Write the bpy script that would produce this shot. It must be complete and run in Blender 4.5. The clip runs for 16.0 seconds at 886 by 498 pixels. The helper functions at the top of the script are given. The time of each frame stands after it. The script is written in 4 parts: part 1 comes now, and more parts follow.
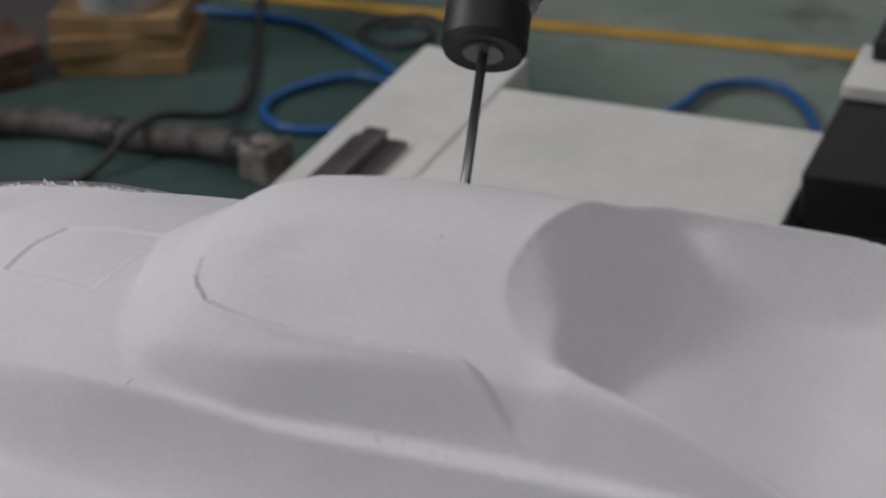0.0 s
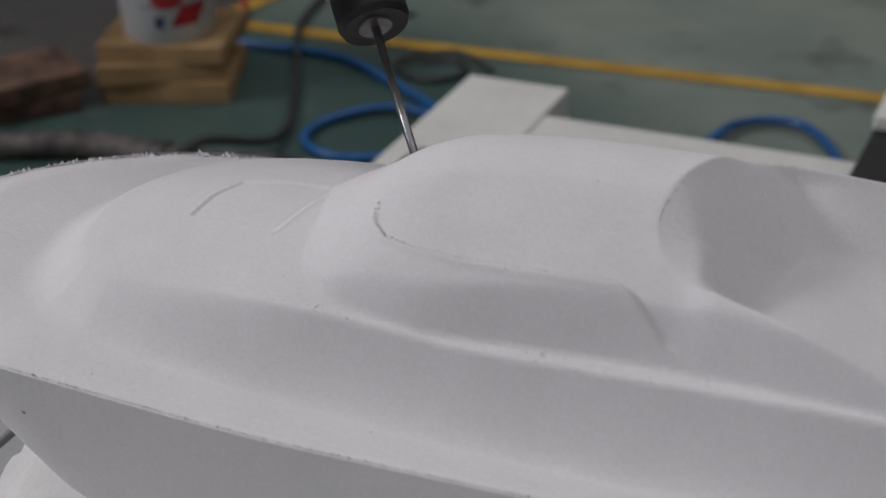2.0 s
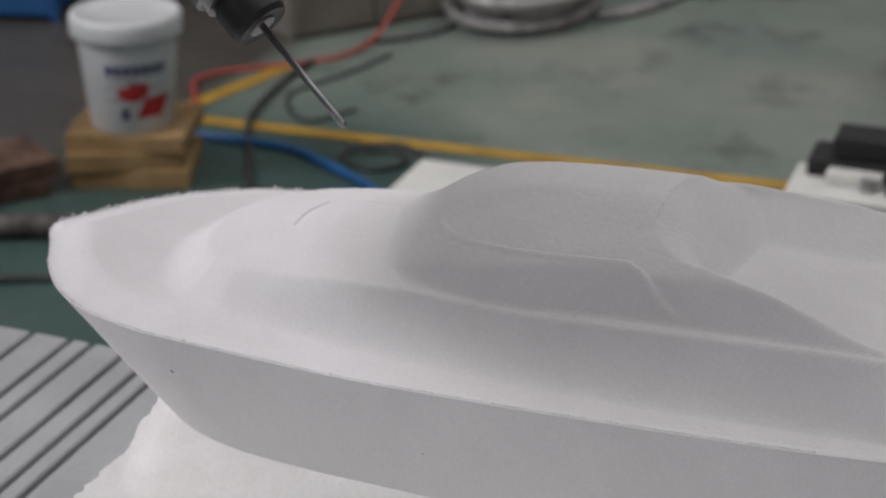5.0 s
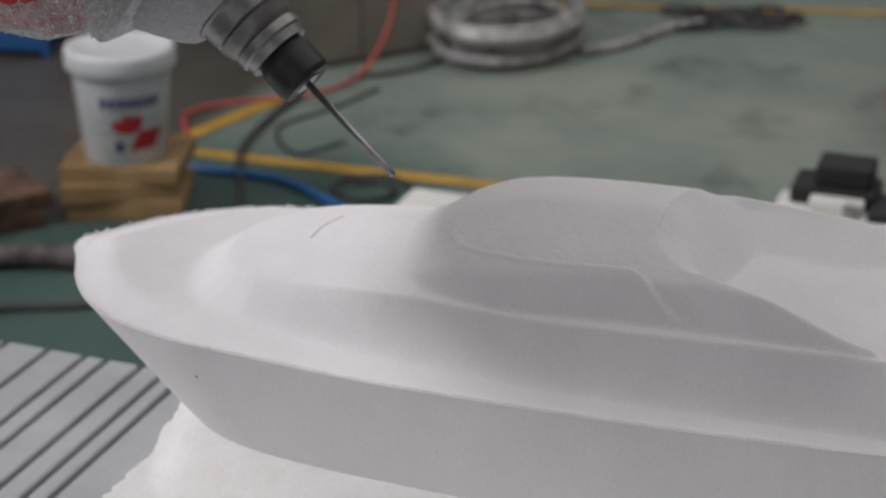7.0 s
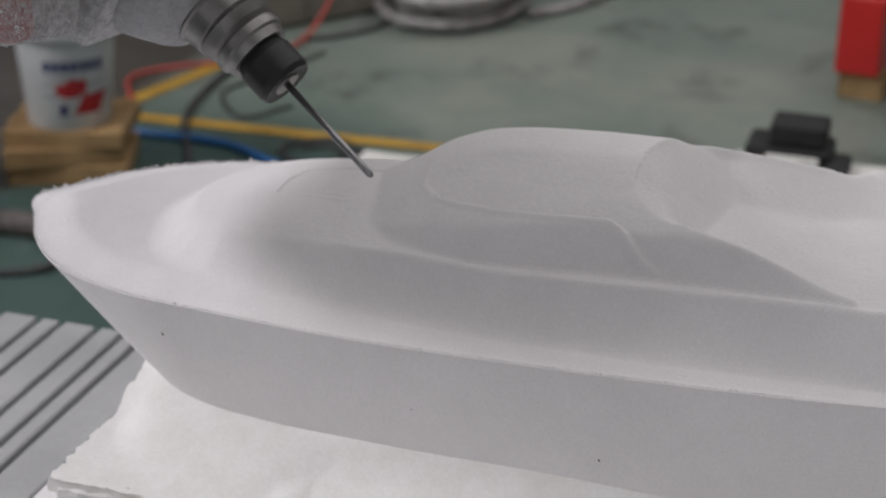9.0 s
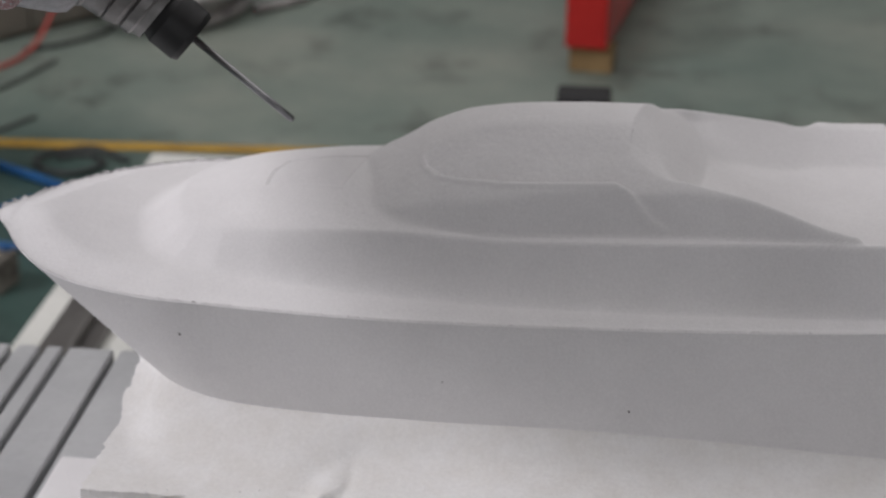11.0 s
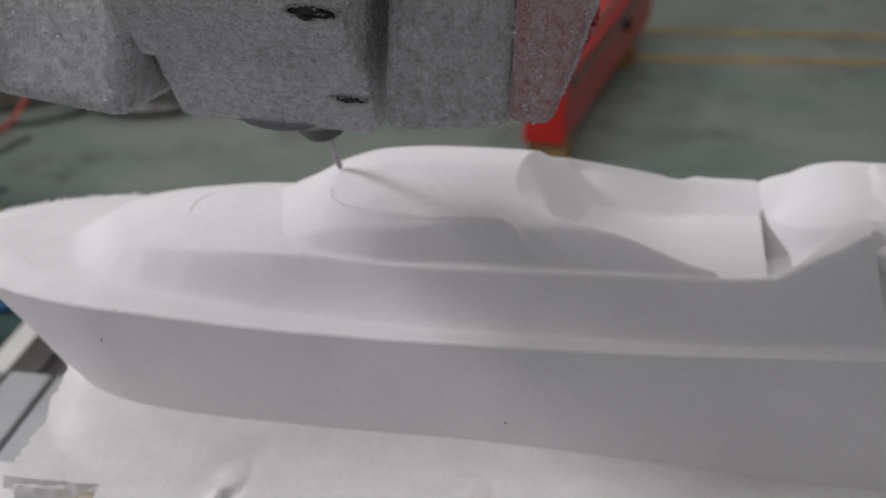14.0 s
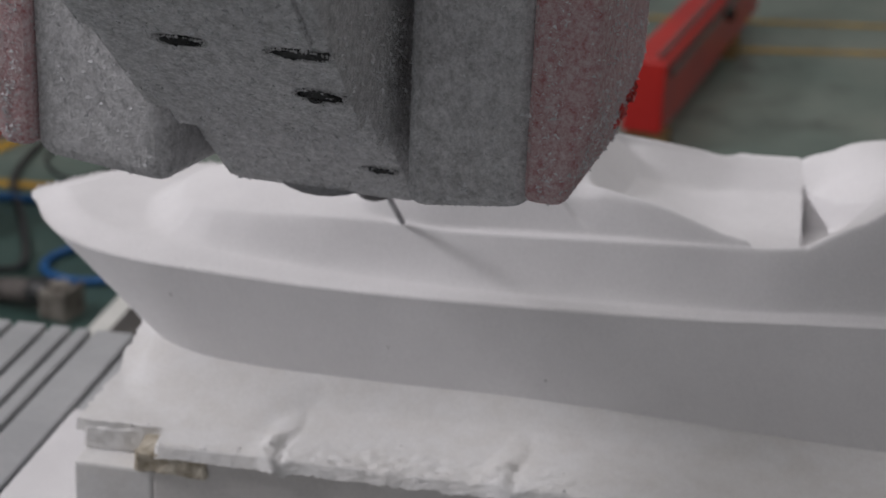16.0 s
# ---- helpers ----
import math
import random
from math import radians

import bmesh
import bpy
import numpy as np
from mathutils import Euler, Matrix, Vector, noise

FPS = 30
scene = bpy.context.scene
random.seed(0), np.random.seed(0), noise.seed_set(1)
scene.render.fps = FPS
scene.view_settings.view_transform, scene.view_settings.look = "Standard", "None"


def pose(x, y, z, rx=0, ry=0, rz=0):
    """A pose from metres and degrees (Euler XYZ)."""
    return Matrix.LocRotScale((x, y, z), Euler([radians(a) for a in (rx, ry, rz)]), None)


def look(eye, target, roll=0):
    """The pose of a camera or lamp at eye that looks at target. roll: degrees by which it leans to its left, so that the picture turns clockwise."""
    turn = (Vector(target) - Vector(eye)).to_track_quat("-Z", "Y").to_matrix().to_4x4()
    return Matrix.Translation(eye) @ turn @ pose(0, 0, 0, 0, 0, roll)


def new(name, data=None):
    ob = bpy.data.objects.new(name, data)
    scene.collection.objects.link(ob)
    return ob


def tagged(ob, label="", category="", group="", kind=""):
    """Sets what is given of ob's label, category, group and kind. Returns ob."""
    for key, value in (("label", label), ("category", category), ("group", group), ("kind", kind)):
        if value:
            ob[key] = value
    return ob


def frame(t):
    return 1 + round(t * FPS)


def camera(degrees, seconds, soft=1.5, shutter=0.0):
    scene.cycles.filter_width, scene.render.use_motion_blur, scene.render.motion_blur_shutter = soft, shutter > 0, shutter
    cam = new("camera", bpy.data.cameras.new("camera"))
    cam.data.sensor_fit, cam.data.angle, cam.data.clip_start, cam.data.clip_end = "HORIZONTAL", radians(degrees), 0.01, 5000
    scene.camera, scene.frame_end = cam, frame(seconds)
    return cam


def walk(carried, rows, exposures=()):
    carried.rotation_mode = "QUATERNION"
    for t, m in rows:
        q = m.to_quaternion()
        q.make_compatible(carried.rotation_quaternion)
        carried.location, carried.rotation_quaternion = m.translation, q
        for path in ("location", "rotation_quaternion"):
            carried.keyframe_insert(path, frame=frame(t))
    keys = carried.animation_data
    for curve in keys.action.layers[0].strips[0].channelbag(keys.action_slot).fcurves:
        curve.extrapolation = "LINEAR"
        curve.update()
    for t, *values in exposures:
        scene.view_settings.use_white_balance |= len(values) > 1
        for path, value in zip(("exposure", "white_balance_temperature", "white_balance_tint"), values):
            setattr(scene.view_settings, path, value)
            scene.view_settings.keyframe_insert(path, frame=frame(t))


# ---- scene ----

cam = camera(29.0, 16.0)
PATH = [
    (0, (0.7306, -0.7325, 0.6645), (0.0004, 0.8519, -0.3135), -2.61),
    (0.5, (0.7161, -0.7317, 0.6670), (-0.0457, 0.8492, -0.2923), -2.53),
    (1, (0.7196, -0.7713, 0.6760), (-0.0429, 0.8207, -0.2643), -2.24),
    (1.5, (0.7119, -0.8359, 0.6724), (-0.0328, 0.7690, -0.2602), -1.71),
    (2, (0.7000, -0.9034, 0.6725), (-0.0316, 0.7131, -0.2503), -1.29),
    (2.5, (0.6938, -0.9761, 0.6866), (-0.0261, 0.6687, -0.1945), -0.78),
    (3, (0.7119, -1.1272, 0.7114), (0.0275, 0.5524, -0.1315), -0.60),
    (3.5, (0.7369, -1.2275, 0.7371), (0.0843, 0.4745, -0.0860), -0.95),
    (4, (0.7537, -1.2698, 0.7583), (0.0990, 0.4343, -0.0585), -0.79),
    (4.2, (0.7227, -1.2468, 0.7496), (0.0786, 0.4604, -0.0693), -0.22),
    (6.3, (0.7454, -1.3586, 0.7682), (0.1037, 0.3667, -0.0139), 0.60),
    (6.5, (0.7371, -1.3554, 0.7566), (0.1020, 0.3740, -0.0218), 0.32),
    (7, (0.7314, -1.3682, 0.7642), (0.1077, 0.3702, -0.0031), 0.43),
    (7.5, (0.7272, -1.3780, 0.7557), (0.1419, 0.3681, -0.0242), 0.94),
    (7.6, (0.7216, -1.3679, 0.7479), (0.1420, 0.3795, -0.0338), 1.11),
    (8, (0.7329, -1.3629, 0.7404), (0.1669, 0.3781, -0.0649), 0.94),
    (8.2, (0.7297, -1.3554, 0.7375), (0.1665, 0.3849, -0.0712), 0.92),
    (10.3, (0.5547, -1.3525, 0.7411), (0.1381, 0.4434, -0.0344), -0.46),
    (10.5, (0.5111, -1.3485, 0.7334), (0.1698, 0.4630, -0.0426), 0.37),
    (10.6, (0.4786, -1.3671, 0.7359), (0.1867, 0.4543, -0.0371), 1.65),
    (11, (0.4189, -1.4606, 0.7376), (0.2484, 0.3647, -0.0620), 0.86),
    (11.2, (0.3963, -1.4992, 0.7363), (0.2824, 0.3262, -0.0730), 1.05),
    (11.5, (0.3711, -1.5229, 0.7333), (0.3175, 0.3067, -0.0726), 0.98),
    (12, (0.3726, -1.5975, 0.7241), (0.3587, 0.2652, -0.0040), 1.45),
    (12.5, (0.4359, -1.6750, 0.7010), (0.3790, 0.2042, 0.0190), 3.30),
    (12.7, (0.4592, -1.6958, 0.7113), (0.4106, 0.1778, 0.0131), 3.16),
    (12.9, (0.4712, -1.7114, 0.7319), (0.4214, 0.1493, 0.0004), 2.71),
    (13, (0.4737, -1.7189, 0.7448), (0.4081, 0.1371, 0.0027), 2.40),
    (13.2, (0.4653, -1.7254, 0.7689), (0.3872, 0.1256, 0.0154), 1.94),
    (13.5, (0.4870, -1.6977, 0.7395), (0.4141, 0.1743, 0.0392), 2.70),
    (14, (0.5118, -1.6282, 0.7293), (0.3571, 0.2458, 0.0477), 3.03),
    (14.5, (0.5490, -1.6794, 0.7507), (0.3008, 0.1805, 0.0585), 3.32),
    (15, (0.5759, -1.6927, 0.7669), (0.3460, 0.1696, 0.0748), 2.44),
    (15.2, (0.5790, -1.7078, 0.7726), (0.3458, 0.1529, 0.0773), 1.57),
    (15.5, (0.5736, -1.7259, 0.7671), (0.3417, 0.1298, 0.0583), 1.36),
    (16, (0.5906, -1.7169, 0.7406), (0.3019, 0.1356, 0.0441), 2.69),
]
walk(cam, [(t, look(eye, target, roll)) for t, eye, target, roll in PATH],
     [(0, -0.8, 6320, 10), (1.5, -0.78, 6320, 10), (2.5, -0.74, 6320, 10), (3.5, -0.53, 6400, 10), (7, -0.19, 6450, 10), (10.5, -0.25, 6450, 10), (11.5, -0.40, 6450, 10), (13, -0.41, 6400, 10), (15, -0.50, 6400, 10), (16, -0.58, 6400, 10)])
cam.data.dof.use_dof = True
cam.data.dof.focus_distance = 1.22
cam.data.dof.aperture_fstop = 7.5

# ---- world and light: a tall workshop hall lit by lamps added out of view ----
FLOOR = -0.97
world = bpy.data.worlds.new("world")
scene.world = world
world.use_nodes = True
wn = world.node_tree.nodes
wn["Background"].inputs["Color"].default_value = (0.75, 0.85, 1.0, 1)
wn["Background"].inputs["Strength"].default_value = 0.25


def area_lamp(name, eye, target, sx, sy, power, colour=(1, 1, 1)):
    data = bpy.data.lights.new(name, "AREA")
    data.shape, data.size, data.size_y, data.energy, data.color = "RECTANGLE", sx, sy, power, colour
    ob = new(name, data)
    ob.matrix_world = look(eye, target)
    return ob


# west key: direction follows the head's shadow, the source itself is assumed
area_lamp("unseen_side_lamp", (-5.40, -1.1, 4.0), (0.15, -0.05, 0.15), 1.9, 0.9, 350, (1.0, 0.955, 0.985))
# added overhead fill, hung below a closed ceiling without skylights
area_lamp("overhead_fill_lamp", (0.8, 3.6, 5.15), (0.8, 3.6, 0.0), 7.0, 12.0, 318, (1.0, 0.95, 0.955))
# added fill from behind the camera to brighten the near hull side
area_lamp("unseen_side_lamp", (1.0, -7.95, 1.7), (1.0, 0.0, 1.7), 9.0, 3.4, 70, (1.0, 0.94, 0.945))


# ---- materials ----
def nodes_of(name):
    m = bpy.data.materials.new(name)
    m.use_nodes = True
    nt = m.node_tree
    return m, nt, nt.nodes["Principled BSDF"]


def noise_node(nt, scale, detail=4.0, rough=0.6, coord="Object"):
    tc = nt.nodes.new("ShaderNodeTexCoord")
    n = nt.nodes.new("ShaderNodeTexNoise")
    n.inputs["Scale"].default_value = scale
    n.inputs["Detail"].default_value = detail
    n.inputs["Roughness"].default_value = rough
    nt.links.new(tc.outputs[coord], n.inputs["Vector"])
    return n


def ramp_node(nt, source, stops):
    r = nt.nodes.new("ShaderNodeValToRGB")
    els = r.color_ramp.elements
    while len(els) < len(stops):
        els.new(0.5)
    for e, (p, c) in zip(els, stops):
        e.position, e.color = p, (*c, 1)
    nt.links.new(source, r.inputs["Fac"])
    return r


def mix_node(nt, fac, a, b, kind="MIX"):
    m = nt.nodes.new("ShaderNodeMix")
    m.data_type, m.blend_type = "RGBA", kind
    if isinstance(fac, (int, float)):
        m.inputs["Factor"].default_value = fac
    else:
        nt.links.new(fac, m.inputs["Factor"])
    for sock, v in (("A", a), ("B", b)):
        target = [i for i in m.inputs if i.name == sock and i.type == "RGBA"][0]
        if isinstance(v, tuple):
            target.default_value = (*v, 1)
        else:
            nt.links.new(v, target)
    return [o for o in m.outputs if o.type == "RGBA"][0]


def bump_node(nt, bsdf, height, strength, distance):
    b = nt.nodes.new("ShaderNodeBump")
    b.inputs["Strength"].default_value = strength
    b.inputs["Distance"].default_value = distance
    nt.links.new(height, b.inputs["Height"])
    nt.links.new(b.outputs["Normal"], bsdf.inputs["Normal"])
    return b


def surface(name, dark, light, rough=0.6, metal=0.0, scale=6.0, grain=120.0, bump=0.15, depth=0.002, spread=(0.35, 0.65), coord="Object"):
    """A painted or raw surface with broad mottling and fine grain."""
    m, nt, bsdf = nodes_of(name)
    broad, fine = noise_node(nt, scale, 5, 0.6, coord), noise_node(nt, grain, 3, 0.7, coord)
    r = ramp_node(nt, broad.outputs["Fac"], [(spread[0], dark), (spread[1], light)])
    g = ramp_node(nt, fine.outputs["Fac"], [(0.3, (0.88, 0.88, 0.88)), (0.7, (1.0, 1.0, 1.0))])
    nt.links.new(mix_node(nt, 0.7, r.outputs["Color"], g.outputs["Color"], "MULTIPLY"), bsdf.inputs["Base Color"])
    bsdf.inputs["Roughness"].default_value = rough
    bsdf.inputs["Metallic"].default_value = metal
    if bump:
        bump_node(nt, bsdf, fine.outputs["Fac"], bump, depth)
    return m


def worn_floor():
    """Green floor paint: cloudily worn, dark oily stains, pale scuffs; hall reflection and shade partly painted in."""
    m, nt, bsdf = nodes_of("green_floor_paint")
    cloud, stain, scuff, fine = noise_node(nt, 0.9, 5, 0.6), noise_node(nt, 2.6, 6, 0.7), noise_node(nt, 7, 8, 0.75), noise_node(nt, 60, 3, 0.7)
    base = ramp_node(nt, cloud.outputs["Fac"], [(0.32, (0.13, 0.18, 0.155)), (0.55, (0.21, 0.25, 0.215)), (0.72, (0.29, 0.31, 0.265))])
    dark = ramp_node(nt, stain.outputs["Fac"], [(0.54, (1, 1, 1)), (0.68, (0.52, 0.50, 0.50))])
    pale = ramp_node(nt, scuff.outputs["Fac"], [(0.60, (0, 0, 0)), (0.78, (0.5, 0.5, 0.5))])
    place = nt.nodes.new("ShaderNodeTexCoord")
    axes = nt.nodes.new("ShaderNodeSeparateXYZ")
    nt.links.new(place.outputs["Object"], axes.inputs[0])
    wob = nt.nodes.new("ShaderNodeMath")
    wob.operation = "MULTIPLY_ADD"
    wob.inputs[1].default_value = 0.35
    nt.links.new(stain.outputs["Fac"], wob.inputs[0])
    nt.links.new(axes.outputs["Y"], wob.inputs[2])
    near = nt.nodes.new("ShaderNodeMapRange")
    near.inputs["From Min"].default_value, near.inputs["From Max"].default_value = 3.0, 3.6
    # hall reflection in the gloss, painted as a shift towards the paler tone
    east_gloss = nt.nodes.new("ShaderNodeMapRange")
    east_gloss.inputs["From Min"].default_value, east_gloss.inputs["From Max"].default_value = -1.0, 0.1
    east_gloss.inputs["To Min"].default_value, east_gloss.inputs["To Max"].default_value = 0.0, 0.75
    nt.links.new(axes.outputs["X"], east_gloss.inputs["Value"])
    wear_gloss = nt.nodes.new("ShaderNodeMath")
    nt.links.new(wob.outputs[0], wear_gloss.inputs[0])
    nt.links.new(east_gloss.outputs["Result"], wear_gloss.inputs[1])
    nt.links.new(wear_gloss.outputs[0], near.inputs["Value"])
    fresh = ramp_node(nt, cloud.outputs["Fac"], [(0.35, (0.030, 0.066, 0.058)), (0.7, (0.060, 0.100, 0.088))])
    worn = mix_node(nt, near.outputs["Result"], fresh.outputs["Color"], base.outputs["Color"])
    # bare concrete west of the painted bay, its colour darkened for the shade there
    bare = ramp_node(nt, cloud.outputs["Fac"], [(0.35, (0.058, 0.053, 0.045)), (0.7, (0.105, 0.097, 0.084))])
    drift = nt.nodes.new("ShaderNodeMath")
    drift.operation = "MULTIPLY_ADD"
    drift.inputs[1].default_value = 0.22
    nt.links.new(stain.outputs["Fac"], drift.inputs[0])
    nt.links.new(axes.outputs["X"], drift.inputs[2])
    west = nt.nodes.new("ShaderNodeMapRange")
    west.inputs["From Min"].default_value, west.inputs["From Max"].default_value = -1.55, -1.67
    nt.links.new(drift.outputs[0], west.inputs["Value"])
    north = nt.nodes.new("ShaderNodeMapRange")
    north.inputs["From Min"].default_value, north.inputs["From Max"].default_value = 2.42, 2.56
    nt.links.new(wob.outputs[0], north.inputs["Value"])
    strip = nt.nodes.new("ShaderNodeMath")
    strip.operation = "MULTIPLY"
    nt.links.new(west.outputs["Result"], strip.inputs[0])
    nt.links.new(north.outputs["Result"], strip.inputs[1])
    worn = mix_node(nt, strip.outputs[0], worn, bare.outputs["Color"])
    a = mix_node(nt, 1.0, worn, dark.outputs["Color"], "MULTIPLY")
    b = mix_node(nt, pale.outputs["Color"], a, (0.24, 0.26, 0.235))
    nt.links.new(b, bsdf.inputs["Base Color"])
    r = ramp_node(nt, scuff.outputs["Fac"], [(0.3, (0.28, 0.28, 0.28)), (0.7, (0.5, 0.5, 0.5))])
    nt.links.new(r.outputs["Color"], bsdf.inputs["Roughness"])
    bump_node(nt, bsdf, fine.outputs["Fac"], 0.06, 0.002)
    return m


FOAM = surface("milled_foam", (0.768, 0.758, 0.765), (0.828, 0.818, 0.825), 0.95, 0, 9, 420, 0.22, 0.0010)
FOAM_ROUGH = surface("rough_foam", (0.772, 0.758, 0.738), (0.83, 0.825, 0.82), 0.95, 0, 25, 260, 0.5, 0.0015)
# block sides: the same foam, toned greyer than the milled top
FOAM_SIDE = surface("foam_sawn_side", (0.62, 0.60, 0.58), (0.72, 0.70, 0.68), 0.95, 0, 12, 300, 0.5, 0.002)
GLUE = surface("aged_foam_glue", (0.36, 0.30, 0.21), (0.70, 0.65, 0.55), 0.9, 0, 40, 160, 1.0, 0.006)
COUPLING = surface("grimy_coupling", (0.10, 0.085, 0.07), (0.27, 0.25, 0.22), 0.8, 0, 26, 150, 0.4)
# near-black tone that stands in for shade in the head's hollows
RECESS_SHADE = surface("painted_recess_shade", (0.02, 0.02, 0.02), (0.09, 0.09, 0.09), 0.95, 0, 60, 200, 1.0, 0.004)
FLOOR_PAINT = worn_floor()
YELLOW = surface("yellow_line_paint", (0.38, 0.22, 0.03), (0.55, 0.34, 0.05), 0.5, 0, 8, 60, 0.1)
# stacked boards and bucket: colours also lowered for the shade over their corner
WOOD = surface("pine_board", (0.185, 0.108, 0.043), (0.36, 0.235, 0.105), 0.7, 0, 5, 80, 0.3)
WOOD_DARK = surface("aged_board", (0.040, 0.020, 0.013), (0.15, 0.085, 0.055), 0.75, 0, 14, 80, 0.3)
BUCKET = surface("white_plastic", (0.56, 0.58, 0.59), (0.66, 0.68, 0.69), 0.35, 0, 5, 80, 0.05)
PRINT_BLUE = surface("navy_print", (0.02, 0.025, 0.10), (0.03, 0.04, 0.14), 0.4, 0, 20, 80, 0)
PRINT_RED = surface("red_print", (0.34, 0.015, 0.022), (0.44, 0.025, 0.03), 0.4, 0, 20, 80, 0)
PRINT_GREY = surface("grey_print", (0.25, 0.26, 0.28), (0.33, 0.34, 0.36), 0.4, 0, 20, 80, 0)
RED_PAINT = surface("red_machine_paint", (0.46, 0.015, 0.015), (0.58, 0.025, 0.02), 0.35, 0, 3, 60, 0.05)
WHITE_PAINT = surface("white_machine_paint", (0.66, 0.67, 0.63), (0.78, 0.78, 0.74), 0.24, 0, 4, 60, 0.04)
STEEL = surface("rail_steel", (0.16, 0.15, 0.15), (0.26, 0.25, 0.24), 0.35, 0.8, 6, 90, 0.1)
STEEL_BRIGHT = surface("turned_steel", (0.32, 0.32, 0.33), (0.46, 0.46, 0.47), 0.3, 0.9, 12, 200, 0.1)
STEEL_SATIN = surface("satin_steel", (0.19, 0.185, 0.18), (0.33, 0.325, 0.32), 0.42, 0.8, 20, 200, 0.1)
CARBIDE = surface("carbide_tool", (0.22, 0.22, 0.23), (0.34, 0.34, 0.35), 0.28, 0.9, 40, 200, 0.1)
NUT = surface("black_oxide", (0.006, 0.006, 0.0065), (0.016, 0.016, 0.017), 0.5, 0.0, 20, 200, 0.1)
BLACK = surface("black_rubber", (0.005, 0.005, 0.006), (0.014, 0.014, 0.015), 0.7, 0, 6, 90, 0.2)
ALU = surface("aluminium_profile", (0.40, 0.41, 0.42), (0.54, 0.55, 0.56), 0.45, 0.35, 4, 120, 0.12)
SLOT = surface("slot_floor", (0.03, 0.03, 0.03), (0.06, 0.06, 0.06), 0.7, 0.2, 9, 90, 0.2)
BLUE_HOSE = surface("blue_air_hose", (0.010, 0.075, 0.22), (0.018, 0.115, 0.32), 0.35, 0, 9, 90, 0.05)
RED_HOSE = surface("red_air_hose", (0.40, 0.06, 0.05), (0.52, 0.10, 0.08), 0.4, 0, 9, 90, 0.05)
CABLE = surface("black_cable", (0.02, 0.02, 0.022), (0.05, 0.05, 0.05), 0.5, 0, 9, 90, 0.1)
DUCT = surface("dusty_duct_hose", (0.030, 0.026, 0.024), (0.15, 0.132, 0.122), 0.7, 0, 18, 120, 0.4)
COIL = surface("grey_duct_coil", (0.20, 0.19, 0.187), (0.52, 0.51, 0.50), 0.3, 0.1, 14, 90, 0.2)
PANEL_PALE = surface("grey_brown_sheet", (0.17, 0.155, 0.132), (0.26, 0.235, 0.20), 0.5, 0, 3, 60, 0.05)
PANEL = surface("grey_cabinet_paint", (0.026, 0.024, 0.022), (0.045, 0.042, 0.038), 0.5, 0, 3, 60, 0.05)
DRUM = surface("blue_drum_paint", (0.01, 0.07, 0.20), (0.02, 0.10, 0.28), 0.4, 0, 5, 60, 0.05)
FLAKE = surface("dust_flakes", (0.48, 0.48, 0.49), (0.78, 0.78, 0.80), 0.9, 0, 60, 300, 0)
SPECK = surface("dark_speck", (0.03, 0.025, 0.02), (0.06, 0.05, 0.04), 0.8, 0, 30, 200, 0)
WALL = surface("hall_wall_paint", (0.54, 0.54, 0.52), (0.62, 0.62, 0.60), 0.8, 0, 1, 30, 0.05)


def dusty(name, base, cover=(0.72, 0.72, 0.73), low=0.34, high=0.60):
    """Paint under a coat of white foam dust that clings in flecks."""
    m, nt, bsdf = nodes_of(name)
    fine, mid, broad = noise_node(nt, 300, 4, 0.8), noise_node(nt, 105, 4, 0.7), noise_node(nt, 9, 4, 0.6)
    both = nt.nodes.new("ShaderNodeMath")
    both.operation = "ADD"
    nt.links.new(fine.outputs["Fac"], both.inputs[0])
    nt.links.new(mid.outputs["Fac"], both.inputs[1])
    half = nt.nodes.new("ShaderNodeMath")
    half.operation = "MULTIPLY"
    half.inputs[1].default_value = 0.5
    nt.links.new(both.outputs[0], half.inputs[0])
    mask = ramp_node(nt, half.outputs[0], [(low, (0, 0, 0)), (high, (1, 1, 1))])
    tone = ramp_node(nt, broad.outputs["Fac"], [(0.3, tuple(0.86 * c for c in cover)), (0.7, cover)])
    nt.links.new(mix_node(nt, mask.outputs["Color"], base, tone.outputs["Color"]), bsdf.inputs["Base Color"])
    bsdf.inputs["Roughness"].default_value = 0.9
    bump_node(nt, bsdf, half.outputs[0], 1.0, 0.005)
    return m


DUST_GREY = dusty("dusty_grey_casting", (0.31, 0.31, 0.315), (0.82, 0.81, 0.82))
DUST_RED = dusty("dusty_red_cover", (0.34, 0.05, 0.05), (0.72, 0.61, 0.62), 0.295, 0.60)
DUST_WHITE = dusty("dusty_white_casting", (0.36, 0.36, 0.37), (0.60, 0.60, 0.62))


# ---- mesh helpers ----
def part(name, bm, material, parent=None, label="", smooth=False):
    """Links a bmesh as one mesh object."""
    data = bpy.data.meshes.new(name)
    bm.to_mesh(data)
    bm.free()
    data.materials.append(material)
    if smooth:
        for p in data.polygons:
            p.use_smooth = True
    ob = new(name, data)
    if parent is not None:
        ob.parent = parent
    if label:
        ob["label"] = label
    return ob


def thing(name, label, category, at=(0, 0, 0), rz=0.0, group="", kind=""):
    ob = new(name)
    ob.empty_display_size = 0.05
    ob.matrix_world = pose(*at, 0, 0, rz)
    return tagged(ob, label, category, group, kind)


